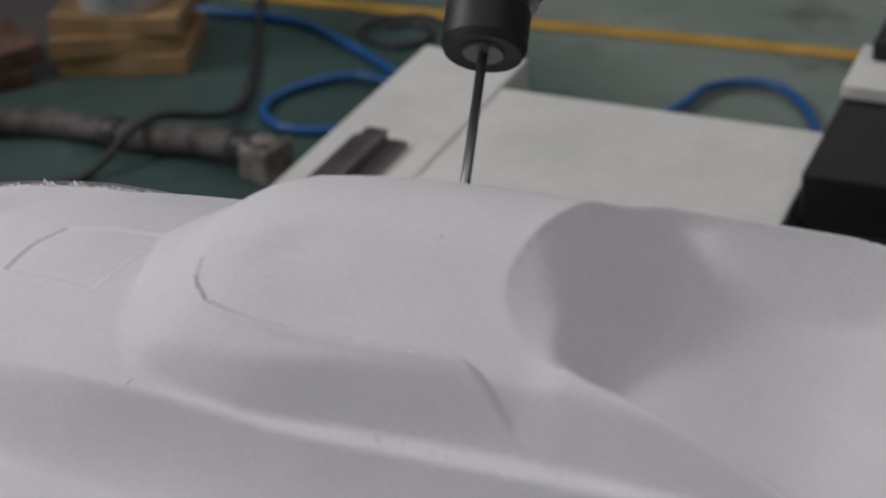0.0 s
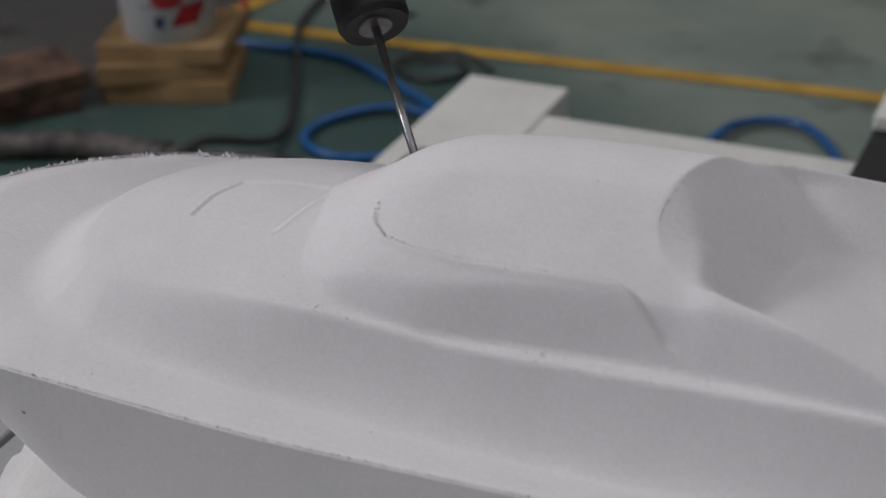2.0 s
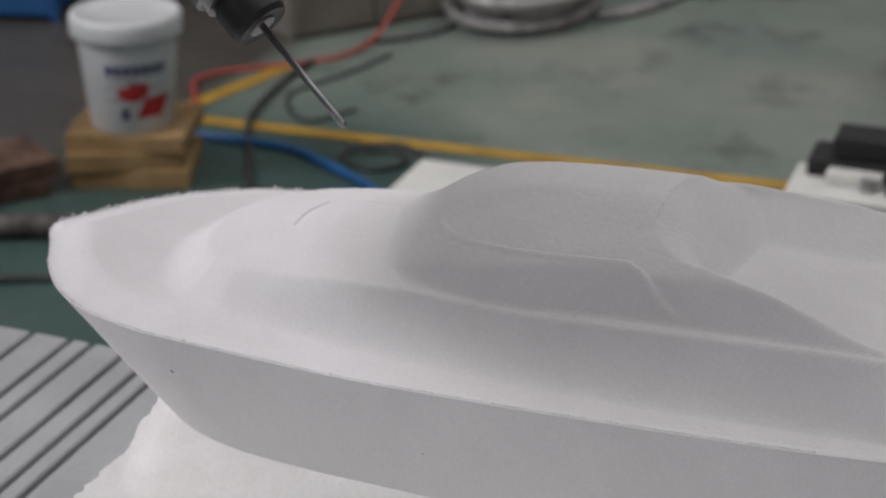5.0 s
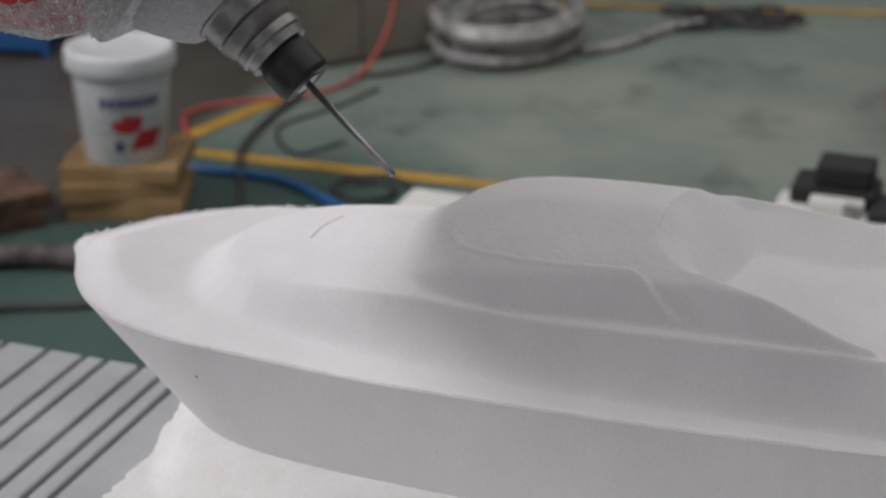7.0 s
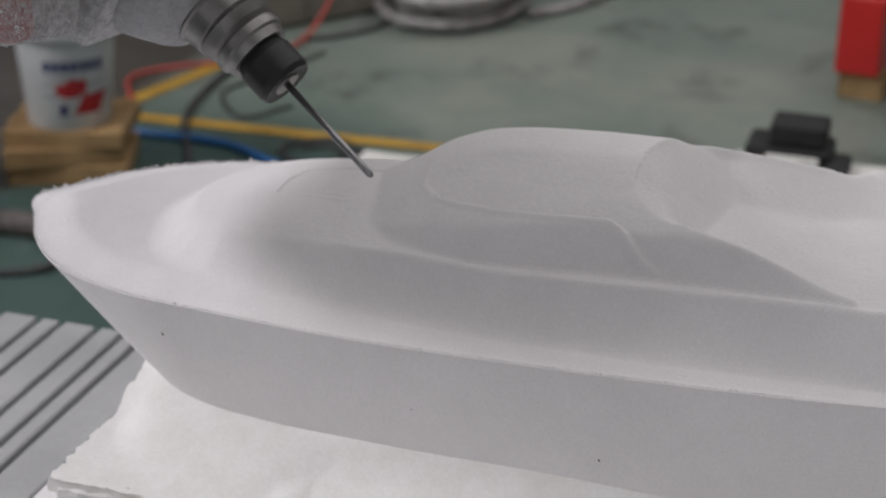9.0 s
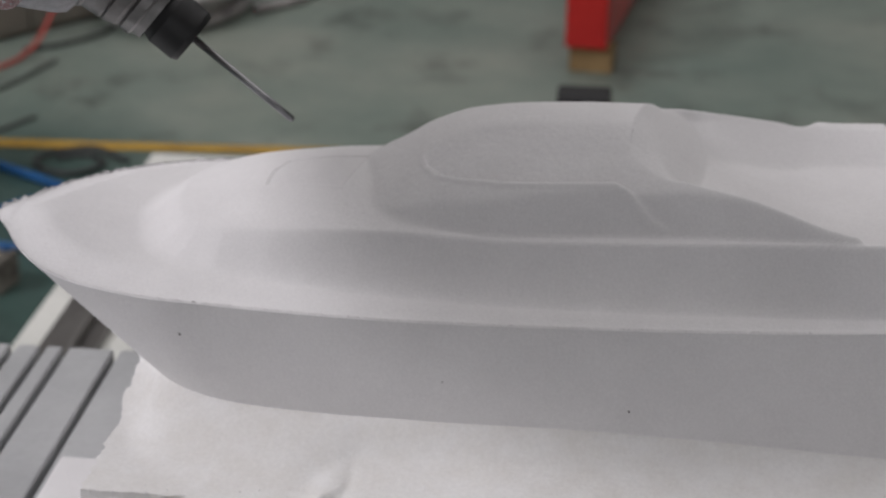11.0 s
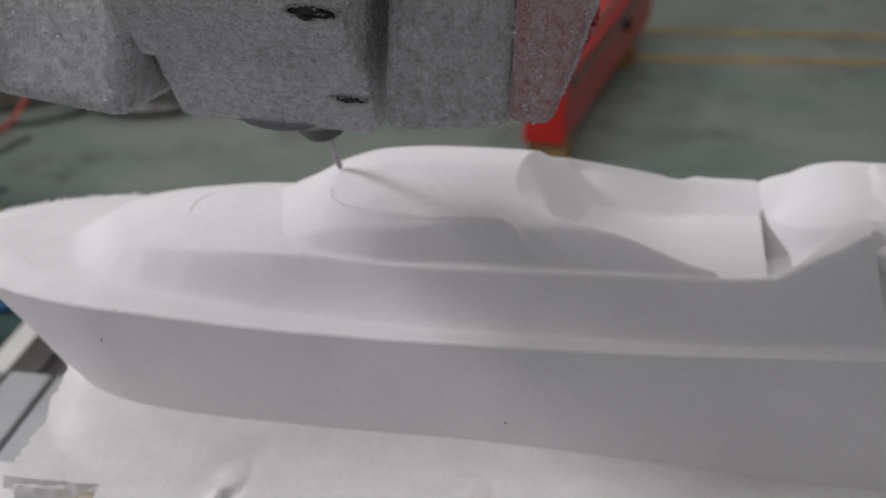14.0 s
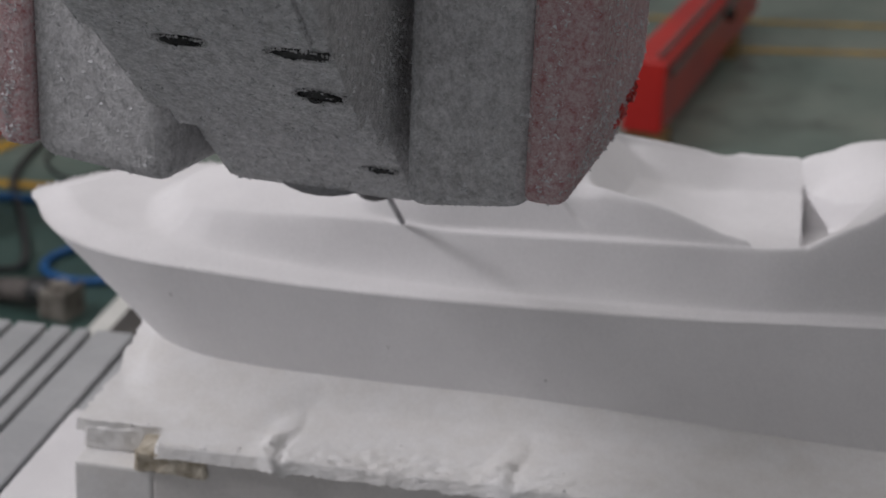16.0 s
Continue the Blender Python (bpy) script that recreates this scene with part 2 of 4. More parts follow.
def box(x0, x1, y0, y1, z0, z1, bevel=0.0, seg=2):
    bm = bmesh.new()
    bmesh.ops.create_cube(bm, size=1.0)
    for v in bm.verts:
        v.co = Vector((x0 + (v.co.x + 0.5) * (x1 - x0), y0 + (v.co.y + 0.5) * (y1 - y0), z0 + (v.co.z + 0.5) * (z1 - z0)))
    if bevel:
        bmesh.ops.bevel(bm, geom=bm.edges[:], offset=bevel, segments=seg, profile=0.5, affect="EDGES")
    return bm


def lathe(profile, seg=40, centre=(0, 0)):
    """Turns (radius, z) rows about the z axis."""
    bm = bmesh.new()
    rings = []
    for r, z in profile:
        rings.append([bm.verts.new((centre[0] + r * math.cos(2 * math.pi * k / seg), centre[1] + r * math.sin(2 * math.pi * k / seg), z)) for k in range(seg)])
    for a, b in zip(rings, rings[1:]):
        for k in range(seg):
            bm.faces.new((a[k], a[(k + 1) % seg], b[(k + 1) % seg], b[k]))
    bm.faces.new(rings[0][::-1])
    bm.faces.new(rings[-1])
    return bm


def smooth_line(points, n):
    """A smooth line through points, Catmull-Rom."""
    p = [Vector(q) for q in points]
    p = [2 * p[0] - p[1]] + p + [2 * p[-1] - p[-2]]
    out = []
    for i in range(1, len(p) - 2):
        for k in range(n):
            u = k / n
            a, b, c, d = p[i - 1 : i + 3]
            out.append(0.5 * (2 * b + (c - a) * u + (2 * a - 5 * b + 4 * c - d) * u * u + (3 * b - a - 3 * c + d) * u ** 3))
    return out + [p[-2]]


def tube(points, radius, n=8, seg=10, ribs=0.0, wobble=0.0):
    """A hose along points; ribs: how far every other ring stands out."""
    line = smooth_line(points, n)
    bm = bmesh.new()
    rings, side = [], Vector((0.0, 0.0, 1.0))
    for i, q in enumerate(line):
        tan = (line[min(i + 1, len(line) - 1)] - line[max(i - 1, 0)]).normalized()
        a = tan.cross(side)
        a = a.normalized() if a.length > 1e-4 else tan.orthogonal().normalized()
        b = a.cross(tan)
        r = radius + (ribs if i % 2 else 0) + wobble * noise.noise(q * 9)
        rings.append([bm.verts.new(q + r * (math.cos(2 * math.pi * k / seg) * a + math.sin(2 * math.pi * k / seg) * b)) for k in range(seg)])
    for a, b in zip(rings, rings[1:]):
        for k in range(seg):
            bm.faces.new((a[k], a[(k + 1) % seg], b[(k + 1) % seg], b[k]))
    bm.faces.new(rings[0][::-1])
    bm.faces.new(rings[-1])
    bmesh.ops.recalc_face_normals(bm, faces=bm.faces[:])
    return bm


def curve_at(xs, table, column):
    """Smooth monotone reading of a table of rows, first column x."""
    kx = np.array([r[0] for r in table], float)
    kv = np.array([r[column] for r in table], float)
    d = np.diff(kv) / np.diff(kx)
    m = np.zeros(len(kx))
    for i in range(1, len(kx) - 1):
        if d[i - 1] * d[i] > 0:
            w1, w2 = 2 * (kx[i + 1] - kx[i]) + (kx[i] - kx[i - 1]), (kx[i + 1] - kx[i]) + 2 * (kx[i] - kx[i - 1])
            m[i] = (w1 + w2) / (w1 / d[i - 1] + w2 / d[i])
    m[0], m[-1] = d[0], d[-1]
    xs = np.clip(xs, kx[0], kx[-1])
    i = np.clip(np.searchsorted(kx, xs) - 1, 0, len(kx) - 2)
    h = kx[i + 1] - kx[i]
    u = (xs - kx[i]) / h
    return (2 * u**3 - 3 * u**2 + 1) * kv[i] + (u**3 - 2 * u**2 + u) * h * m[i] + (-2 * u**3 + 3 * u**2) * kv[i + 1] + (u**3 - u**2) * h * m[i + 1]


def step(a, b, x):
    u = np.clip((x - a) / (b - a), 0, 1)
    return u * u * (3 - 2 * u)


# ---- the hall ----
def hall():
    bm = bmesh.new()
    bmesh.ops.create_grid(bm, x_segments=1, y_segments=1, size=1)
    for v in bm.verts:
        v.co = Vector((v.co.x * 60, v.co.y * 60, FLOOR))
    tagged(part("floor", bm, FLOOR_PAINT), "worn green painted workshop floor with scuffs", "floor", kind="structure")
    # unseen walls, added to close the hall and return the lamps' light
    for name, b in (("wall_north", box(-5.4, 11, 13.0, 13.2, FLOOR, 5.2)),
                    ("wall_east", box(11, 11.2, -8.2, 13.2, FLOOR, 5.2))):
        tagged(part(name, b, WALL), "pale painted workshop wall", "wall", kind="structure")

    def pierced(name, label, pieces):
        wall = bmesh.new()
        for b in pieces:
            data = bpy.data.meshes.new("wall_piece")
            b.to_mesh(data)
            b.free()
            wall.from_mesh(data)
        tagged(part(name, wall, WALL), label, "wall", kind="structure")

    pierced("wall_south", "unseen pale wall with an added wide opening", [box(x0, x1, -8.2, -8.0, z0, z1) for x0, x1, z0, z1 in (
        (-5.4, 11, FLOOR, 0.0), (-5.4, 11, 3.4, 5.2), (-5.4, -3.5, 0.0, 3.4), (5.5, 11, 0.0, 3.4))])
    pierced("wall_west", "unseen pale wall with an assumed small high opening", [box(-5.6, -5.4, y0, y1, z0, z1) for y0, y1, z0, z1 in (
        (-8.2, 13.2, FLOOR, 3.35), (-8.2, 13.2, 4.65, 5.2), (-8.2, -2.30, 3.35, 4.65), (0.10, 13.2, 3.35, 4.65))])
    # assumed opening, built round the west key lamp
    high = thing("key_opening", "assumed high opening for the west key lamp, in a white frame", "window", kind="structure")
    for y0, y1, z0, z1 in ((-2.30, 0.10, 3.35, 3.39), (-2.30, 0.10, 4.61, 4.65), (-2.30, -2.26, 3.39, 4.61), (0.06, 0.10, 3.39, 4.61)):
        part("opening_frame", box(-5.57, -5.43, y0, y1, z0, z1), WALL, high)
    # made-up opening that frames the south fill lamp
    window = thing("fill_opening", "added wide opening for the south fill lamp, in a white frame", "window", kind="structure")
    for x0, x1, z0, z1 in ((-3.5, 5.5, 0.0, 0.08), (-3.5, 5.5, 3.32, 3.4), (-3.5, -3.42, 0.08, 3.32), (5.42, 5.5, 0.08, 3.32)):
        part("opening_frame", box(x0, x1, -8.17, -8.03, z0, z1), WALL, window)
    # closed slab: no opening above the overhead fill
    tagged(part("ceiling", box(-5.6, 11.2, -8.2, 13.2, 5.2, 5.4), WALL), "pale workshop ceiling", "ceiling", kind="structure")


def floor_line(points, width, name="floor_marking"):
    bm = bmesh.new()
    left, right = [], []
    for i, (x, y) in enumerate(points):
        a, b = Vector(points[max(i - 1, 0)]), Vector(points[min(i + 1, len(points) - 1)])
        t = (b - a).normalized()
        nrm = Vector((-t.y, t.x)) * width / 2
        left.append(bm.verts.new((x + nrm.x, y + nrm.y, FLOOR + 0.004)))
        right.append(bm.verts.new((x - nrm.x, y - nrm.y, FLOOR + 0.004)))
    for i in range(len(points) - 1):
        bm.faces.new((right[i], right[i + 1], left[i + 1], left[i]))
    bmesh.ops.recalc_face_normals(bm, faces=bm.faces[:])
    return tagged(part(name, bm, YELLOW), "scuffed yellow painted line on the green floor", "floor marking", kind="structure")


hall()
floor_line([(-1.75, 3.0), (-1.0, 3.04), (0.0, 3.1), (1.0, 3.16)], 0.06)
floor_line([(-1.76, 3.03), (-1.69, 3.32), (-1.63, 3.58)], 0.06)
floor_line([(-2.2, 5.0), (-0.9, 5.2), (0.12, 5.47), (1.98, 5.93)], 0.06)
floor_line([(-2.2, 5.5), (-0.13, 6.04), (2.05, 6.45)], 0.06)
floor_line([(1.985, 5.93), (1.965, 5.19)], 0.06)
floor_line([(2.06, 6.45), (2.065, 7.6)], 0.08)


# ---- foam yacht ----
SHEER = [(-0.1357, 0.0, 0.122), (-0.132, 0.013, 0.122), (-0.119, 0.033, 0.122), (-0.0867, 0.0875, 0.121), (-0.05, 0.128, 0.119), (0.0, 0.1572, 0.117), (0.06, 0.1728, 0.114), (0.12, 0.1755, 0.111),
         (0.23, 0.176, 0.107), (0.35, 0.172, 0.1055), (0.47, 0.169, 0.107), (0.59, 0.166, 0.1105), (0.71, 0.162, 0.117), (0.84, 0.160, 0.124), (0.96, 0.158, 0.129)]
BASE = [(0.0, 0.0), (0.006, 0.019), (0.040, 0.034), (0.0665, 0.069), (0.080, 0.108), (0.103, 0.1334), (0.148, 0.152), (0.211, 0.1625), (0.2956, 0.1705), (0.396, 0.172), (0.50, 0.172), (0.60, 0.170), (0.71, 0.168), (0.84, 0.165), (0.96, 0.162)]
TOE = [(-0.004, 0.0), (-0.002, 0.030), (0.008, 0.066), (0.026, 0.098), (0.052, 0.121), (0.09, 0.134), (0.14, 0.139), (0.20, 0.140), (0.28, 0.142), (0.35, 0.145), (0.5, 0.147), (0.7, 0.148), (0.96, 0.148)]
TOE_WIDTH = [(-0.05, 0.050), (0.05, 0.046), (0.15, 0.038), (0.25, 0.033), (0.35, 0.032), (0.5, 0.031), (0.6, 0.026), (0.69, 0.013), (0.96, 0.012)]
SHELF = [(-0.05, 0.131), (0.0, 0.1345), (0.05, 0.1395), (0.10, 0.1445), (0.17, 0.149), (0.26, 0.153), (0.35, 0.157), (0.45, 0.162), (0.55, 0.168), (0.65, 0.177), (0.70, 0.184), (0.96, 0.187)]
CABIN_FOOT = [(0.208, 0.0), (0.214, 0.058), (0.232, 0.088), (0.262, 0.103), (0.32, 0.107), (0.38, 0.104), (0.45, 0.103), (0.50, 0.106), (0.55, 0.111), (0.60, 0.118), (0.65, 0.127), (0.70, 0.13)]
LEDGE = [(-0.05, 0.133), (0.0, 0.137), (0.05, 0.141), (0.10, 0.1455), (0.17, 0.151), (0.26, 0.157), (0.35, 0.162), (0.45, 0.167), (0.55, 0.173), (0.65, 0.180), (0.70, 0.184), (0.96, 0.187)]
CROWN = [(-0.05, 0.134), (0.0, 0.1395), (0.05, 0.1525), (0.12, 0.171), (0.19, 0.184), (0.25, 0.187), (0.30, 0.176), (0.35, 0.160), (0.45, 0.163), (0.55, 0.169), (0.65, 0.178), (0.70, 0.185), (0.96, 0.187)]
CABIN_HALF = [(0.208, 0.0), (0.214, 0.05), (0.232, 0.092), (0.262, 0.110), (0.32, 0.117), (0.45, 0.122), (0.55, 0.130), (0.65, 0.139), (0.70, 0.141)]
ROOF = [(0.208, 0.184), (0.24, 0.199), (0.275, 0.221), (0.31, 0.234), (0.356, 0.2405), (0.42, 0.2435), (0.48, 0.244), (0.54, 0.243), (0.60, 0.241), (0.65, 0.237)]
RIDGE = [(0.695, 0.182), (0.72, 0.199), (0.746, 0.214), (0.760, 0.2185), (0.785, 0.2225), (0.84, 0.2235)]
WINDOW = [(0.30, -0.02), (0.272, -0.03), (0.269, -0.045), (0.272, -0.058), (0.284, -0.070), (0.305, -0.0775), (0.341, -0.083), (0.375, -0.0845), (0.41, -0.0845), (0.438, -0.0845), (0.471, -0.098), (0.50, -0.1055), (0.53, -0.10), (0.53, -0.02)]
OPENING = [(0.459, 0.0), (0.4515, -0.030), (0.450, -0.047), (0.457, -0.062), (0.477, -0.077), (0.50, -0.0855), (0.522, -0.091), (0.543, -0.096), (0.568, -0.103), (0.601, -0.113), (0.645, -0.126), (0.705, -0.128), (0.80, -0.128),
           (0.80, 0.132), (0.705, 0.132), (0.655, 0.129), (0.62, 0.116), (0.59, 0.103), (0.555, 0.088), (0.52, 0.074), (0.49, 0.060), (0.471, 0.034)]
CREASE = [(0.46, 0.020), (0.52, 0.030), (0.55, 0.040), (0.585, 0.054), (0.644, 0.080), (0.70, 0.084), (0.80, 0.084)]
HATCH = [(0.126, -0.037), (0.195, -0.050), (0.212, 0.002), (0.139, 0.008), (0.128, -0.012)]
STERN = [(0.775, 0.240), (0.785, 0.205), (0.795, 0.172), (0.815, 0.140), (0.84, 0.127), (0.90, 0.126)]
PIT = [(0.702, 0.094), (0.695, -0.100), (0.766, -0.044)]


def rounded(poly, n=5):
    """The same outline with its corners drawn as smooth curves."""
    line = smooth_line([(*p, 0) for p in poly[-3:] + poly + poly[:3]], n)
    return [(q.x, q.y) for q in line[3 * n : (3 + len(poly)) * n]]


OPENING = rounded(OPENING)


def lean(x):
    """Centre line of the plug at the bow, shifted sideways to fit the camera's view."""
    return -0.018 * step(0.12, -0.13, x)


SHEER_LINE = [(r[0], r[1]) for r in SHEER] + [(r[0], -r[1]) for r in SHEER[:0:-1]]
TOE_LINE = TOE + [(x, -y) for x, y in TOE[:0:-1]]


def inside(x, y, poly):
    """Signed distance to a closed outline, positive inside."""
    best, odd = np.full(x.shape, 9.0), np.zeros(x.shape, bool)
    for (ax, ay), (bx, by) in zip(poly, poly[1:] + poly[:1]):
        dx, dy = bx - ax, by - ay
        t = np.clip(((x - ax) * dx + (y - ay) * dy) / (dx * dx + dy * dy), 0, 1)
        best = np.minimum(best, np.hypot(x - ax - t * dx, y - ay - t * dy))
        if dy:
            odd ^= ((ay > y) != (by > y)) & (x < ax + (y - ay) * dx / dy)
    return np.where(odd, best, -best)


def deck_height(x, a, y):
    """Height of the milled upper surface at station x, half-breadth a from the centre line and place y."""
    ys, zs = curve_at(x, SHEER, 1), curve_at(x, SHEER, 2)
    yt, wt = curve_at(x, TOE, 1), curve_at(x, TOE_WIDTH, 1)
    zl, zc = curve_at(x, SHELF, 1), curve_at(x, CROWN, 1)
    off = np.sign(y) * a
    edge = np.maximum(inside(x, off, SHEER_LINE), 0)
    rim = zs + (0.009 - 0.005 * step(0.08, 0.28, x) * step(0.74, 0.66, x)) * step(0, 1, edge / np.clip(ys - yt, 0.02, 0.042))
    top = zl + (zc - zl) * np.clip(1 - (a / np.maximum(yt - 0.3 * wt, 0.02)) ** 2, 0, 1) ** 1.5
    rise = np.clip(inside(x, off, TOE_LINE) / wt, 0, 1)
    scoop = step(0.16, 0.28, x) * step(0.70, 0.62, x)
    rise = rise * rise * (3 - 2 * rise) * (1 - scoop) + rise**1.7 * scoop
    z = rim + (np.maximum(top, rim) - rim) * rise
    # cabin
    yc, zr = curve_at(x, CABIN_HALF, 1), curve_at(x, ROOF, 1)
    t = np.clip(a / np.maximum(yc, 1e-3), 0, 1)
    eaves = curve_at(x, LEDGE, 1)
    cab = eaves + (zr - eaves) * (1 - t**2) ** 0.98 * (1 - 0.22 * step(0.585, 0.655, x) * (y > 0))
    flank = zl + (1.7 + 1.5 * step(0.24, 0.37, x)) * (curve_at(x, CABIN_FOOT, 1) - a)
    cab = 0.5 * (cab + flank - np.sqrt((cab - flank) ** 2 + 0.003**2))
    on = (x > 0.208) & (x < 0.655) & (a < yc)
    mirrored = np.minimum(y, -y + 0.0)
    pane = inside(x, mirrored, WINDOW)
    inset = (0.45 + 0.55 * step(0.275, 0.335, x)) * (0.0054 * step(-0.0012, 0.0012, pane) - 0.0016 * np.exp(-((pane + 0.0026) / 0.0016) ** 2)) * step(0.50, 0.47, x) * step(0.28, 0.36, x + 3 * (a - 0.035)) * step(0.022, 0.062, a + 0.04 * step(0.37, 0.27, x)) * step(0.021, 0.036, a)
    shell = np.maximum(z, np.where(on, cab - inset, -1))
    melt = 0.006 * step(0.208, 0.235, x) * step(0.30, 0.26, x) * step(0.0, 0.02, yc - a)
    shell = np.where(on, 0.5 * (z + cab - inset + np.sqrt((z - cab + inset) ** 2 + melt**2)), shell)
    fade = step(0.638, 0.652, x)
    shell = shell * (1 - fade) + np.minimum(z, zl) * fade
    z = np.where(x > 0.60, shell, np.maximum(shell, z))
    # far wall of the cockpit, running aft as a low coaming
    sole = 0.168 + 0.020 * step(0.62, 0.50, x)
    far = sole + 0.62 * (y - curve_at(x, CREASE, 1))
    coaming = np.minimum(np.minimum(far, 0.1925 + 0.0125 * step(0.648, 0.58, x)), zl + 1.6 * (0.146 - a))
    z = np.where((x > 0.56) & (x < 0.697) & (y > 0), z + np.maximum(coaming - z, 0) * step(0.585, 0.635, x), z)
    # cockpit bowl: from the edge of the opening down to the sole
    d = inside(x, y, OPENING)
    slope = z - 0.36 * d
    face = sole + 0.95 * (0.513 + 0.17 * (y + 0.035) - x)
    base = np.maximum(0.5 * (slope + face - np.sqrt((slope - face) ** 2 + 0.006**2)), sole)
    both = 0.5 * (base + far + np.sqrt((base - far) ** 2 + 0.003**2))
    base = base + (both - base) * step(0.46, 0.525, x) * step(0.0, 0.02, y)
    bowl = base + (z - base) * step(0.465, 0.505, x) * np.clip(1 - d / 0.017, 0, 1) ** 1.8 * step(0.06, 0.02, y)
    bowl = np.minimum(bowl, z)
    z = np.where((d > 0) & (x < 0.71), bowl, z)
    # aft arch
    side = curve_at(x, RIDGE, 1) + 0.011 * step(0.745, 0.775, x) * step(0.802, 0.780, x) * (y < 0) + 0.008 * step(0.735, 0.70, x) * (y > 0)
    mid = 0.168 + 0.050 * step(0.708, 0.792, x)
    lift = step(0.70, 0.76, x)
    arch = mid + (side - mid) * (step(0.02, 0.120, a) * lift + step(0.078, 0.131, a) * (1 - lift))
    arch = np.where(y > 0, np.maximum(arch, np.minimum(far, side)), arch)
    wall = np.minimum(z + np.maximum(side - zl, 0) * step(0.147, 0.134, a), np.maximum(side, z))
    z = np.where((x > 0.697) & (a < 0.1475), np.where(a > 0.131, wall, arch), z)
    stern = 0.126 + (0.110 - 0.050 * (y < 0) * step(0.805, 0.835, x)) * step(0.895, 0.825, x)
    outer = step(0.118, 0.130, a) * (y < 0)
    stern = stern + (np.minimum(stern, curve_at(x, STERN, 1)) - stern) * outer
    z = z - 0.006 * np.exp(-((x - 0.787) / 0.009) ** 2 - ((y + 0.030) / 0.016) ** 2)
    z = np.where(x > 0.775, np.minimum(z, np.maximum(stern, zs)), z)
    z = z - 0.046 * np.clip((0.764 - x) / 0.064, 0, 1) * step(-0.001, 0.002, inside(x, y, PIT))
    # shallow hatch step on the foredeck
    hatch = inside(x, y, HATCH)
    z = z - 0.0008 * step(-0.0010, 0.0010, hatch) - 0.0008 * np.exp(-(hatch / 0.0016) ** 2) + 0.0007 * np.exp(-((hatch + 0.0030) / 0.0016) ** 2)
    return z


def grid_mesh(name, X, Y, Z, material, parent, label=""):
    n, k = X.shape
    i, j = np.meshgrid(np.arange(n - 1), np.arange(k - 1), indexing="ij")
    a = (i * k + j).ravel()
    data = bpy.data.meshes.new(name)
    data.from_pydata(np.stack([X, Y, Z], -1).reshape(-1, 3).tolist(), [], np.stack([a, a + k, a + k + 1, a + 1], -1).tolist())
    data.materials.append(material)
    for p in data.polygons:
        p.use_smooth = True
    ob = new(name, data)
    ob.parent = parent
    if label:
        ob["label"] = label
    return ob


def yacht():
    root = thing("foam_yacht", "white milled foam yacht plug standing on its foam block", "boat model")
    n, k = 640, 260
    u = np.linspace(0, 1, n)
    xs = -0.136 + (0.960 + 0.136) * (0.3 * u**2 + 0.7 * u)
    v = np.linspace(-1, 1, k)
    X, V = np.meshgrid(xs, v, indexing="ij")
    half, mid = curve_at(xs, SHEER, 1)[:, None], lean(xs)[:, None]
    Y = mid + V * half - 0.013 * np.clip(V, 0, 1) * step(-0.12, -0.02, xs)[:, None] * step(0.5, 0.3, xs)[:, None]
    Z = deck_height(X.ravel(), np.abs(Y - mid).ravel(), Y.ravel()).reshape(X.shape)
    bowl = ((inside(X.ravel(), Y.ravel(), OPENING) > -0.001) & (X.ravel() < 0.62)).reshape(X.shape)
    for turn in range(8):
        mean = Z.copy()
        mean[1:-1, 1:-1] = 0.25 * (Z[2:, 1:-1] + Z[:-2, 1:-1] + Z[1:-1, 2:] + Z[1:-1, :-2])
        Z = np.where(bowl & ((turn < 3) | (Y > 0.02)), mean, Z)
    rng = np.random.default_rng(3)
    Z = Z + rng.normal(0, 0.00012, Z.shape) * (np.abs(V) < 0.999)
    lip = (np.abs(V) > 0.975) & (np.abs(V) < 0.999)
    Z = Z + lip * np.abs(rng.normal(0, 0.0006, Z.shape)) * (0.35 + 0.65 * (V > 0)) - (np.abs(V) > 0.999) * 0.0008
    grid_mesh("deck", X, Y, Z, FOAM, root, "milled white foam deck with cabin and cockpit")
    # hull sides: ruled from the sheer to the foot on the block
    rows = 16
    t = np.linspace(0, len(SHEER) - 1, 4000)
    tab = [(q, *SHEER[q], *BASE[q]) for q in range(len(SHEER))]
    t = np.interp(xs, curve_at(t, tab, 1), t)
    top = np.stack([xs, half[:, 0], Z[:, 0]], -1)
    low = np.stack([curve_at(t, tab, 4), curve_at(t, tab, 5), np.full(n, -0.03)], -1)
    for sgn in (-1, 1):
        w = np.linspace(0, 1, rows)[:, None]
        Q = top[None] * (1 - w[..., None]) + low[None] * w[..., None]
        y = lean(top[:, 0])[None] * (1 - w) + lean(low[:, 0])[None] * w + sgn * (Q[..., 1] + 0.004 * np.sin(np.pi * w))
        A, B, C = Q[..., 0], y, Q[..., 2]
        if sgn > 0:
            A, B, C = A[:, ::-1], B[:, ::-1], C[:, ::-1]
        grid_mesh("hull_side", A, B, C, FOAM, root, "plain milled foam hull side")
    part("transom", box(0.88, 0.9595, -0.15, 0.15, -0.03, 0.112), FOAM, root)
    wing = bmesh.new()
    bmesh.ops.create_icosphere(wing, subdivisions=5, radius=1.0)
    for q in wing.verts:
        d = q.co.normalized()
        d = d / (abs(d.x) ** 3 + abs(d.y) ** 3.4 + abs(d.z) ** 2.6) ** 0.33
        p = Vector((0.813 + 0.050 * d.x, -0.001 + 0.139 * d.y, 0.2085 + 0.023 * d.z))
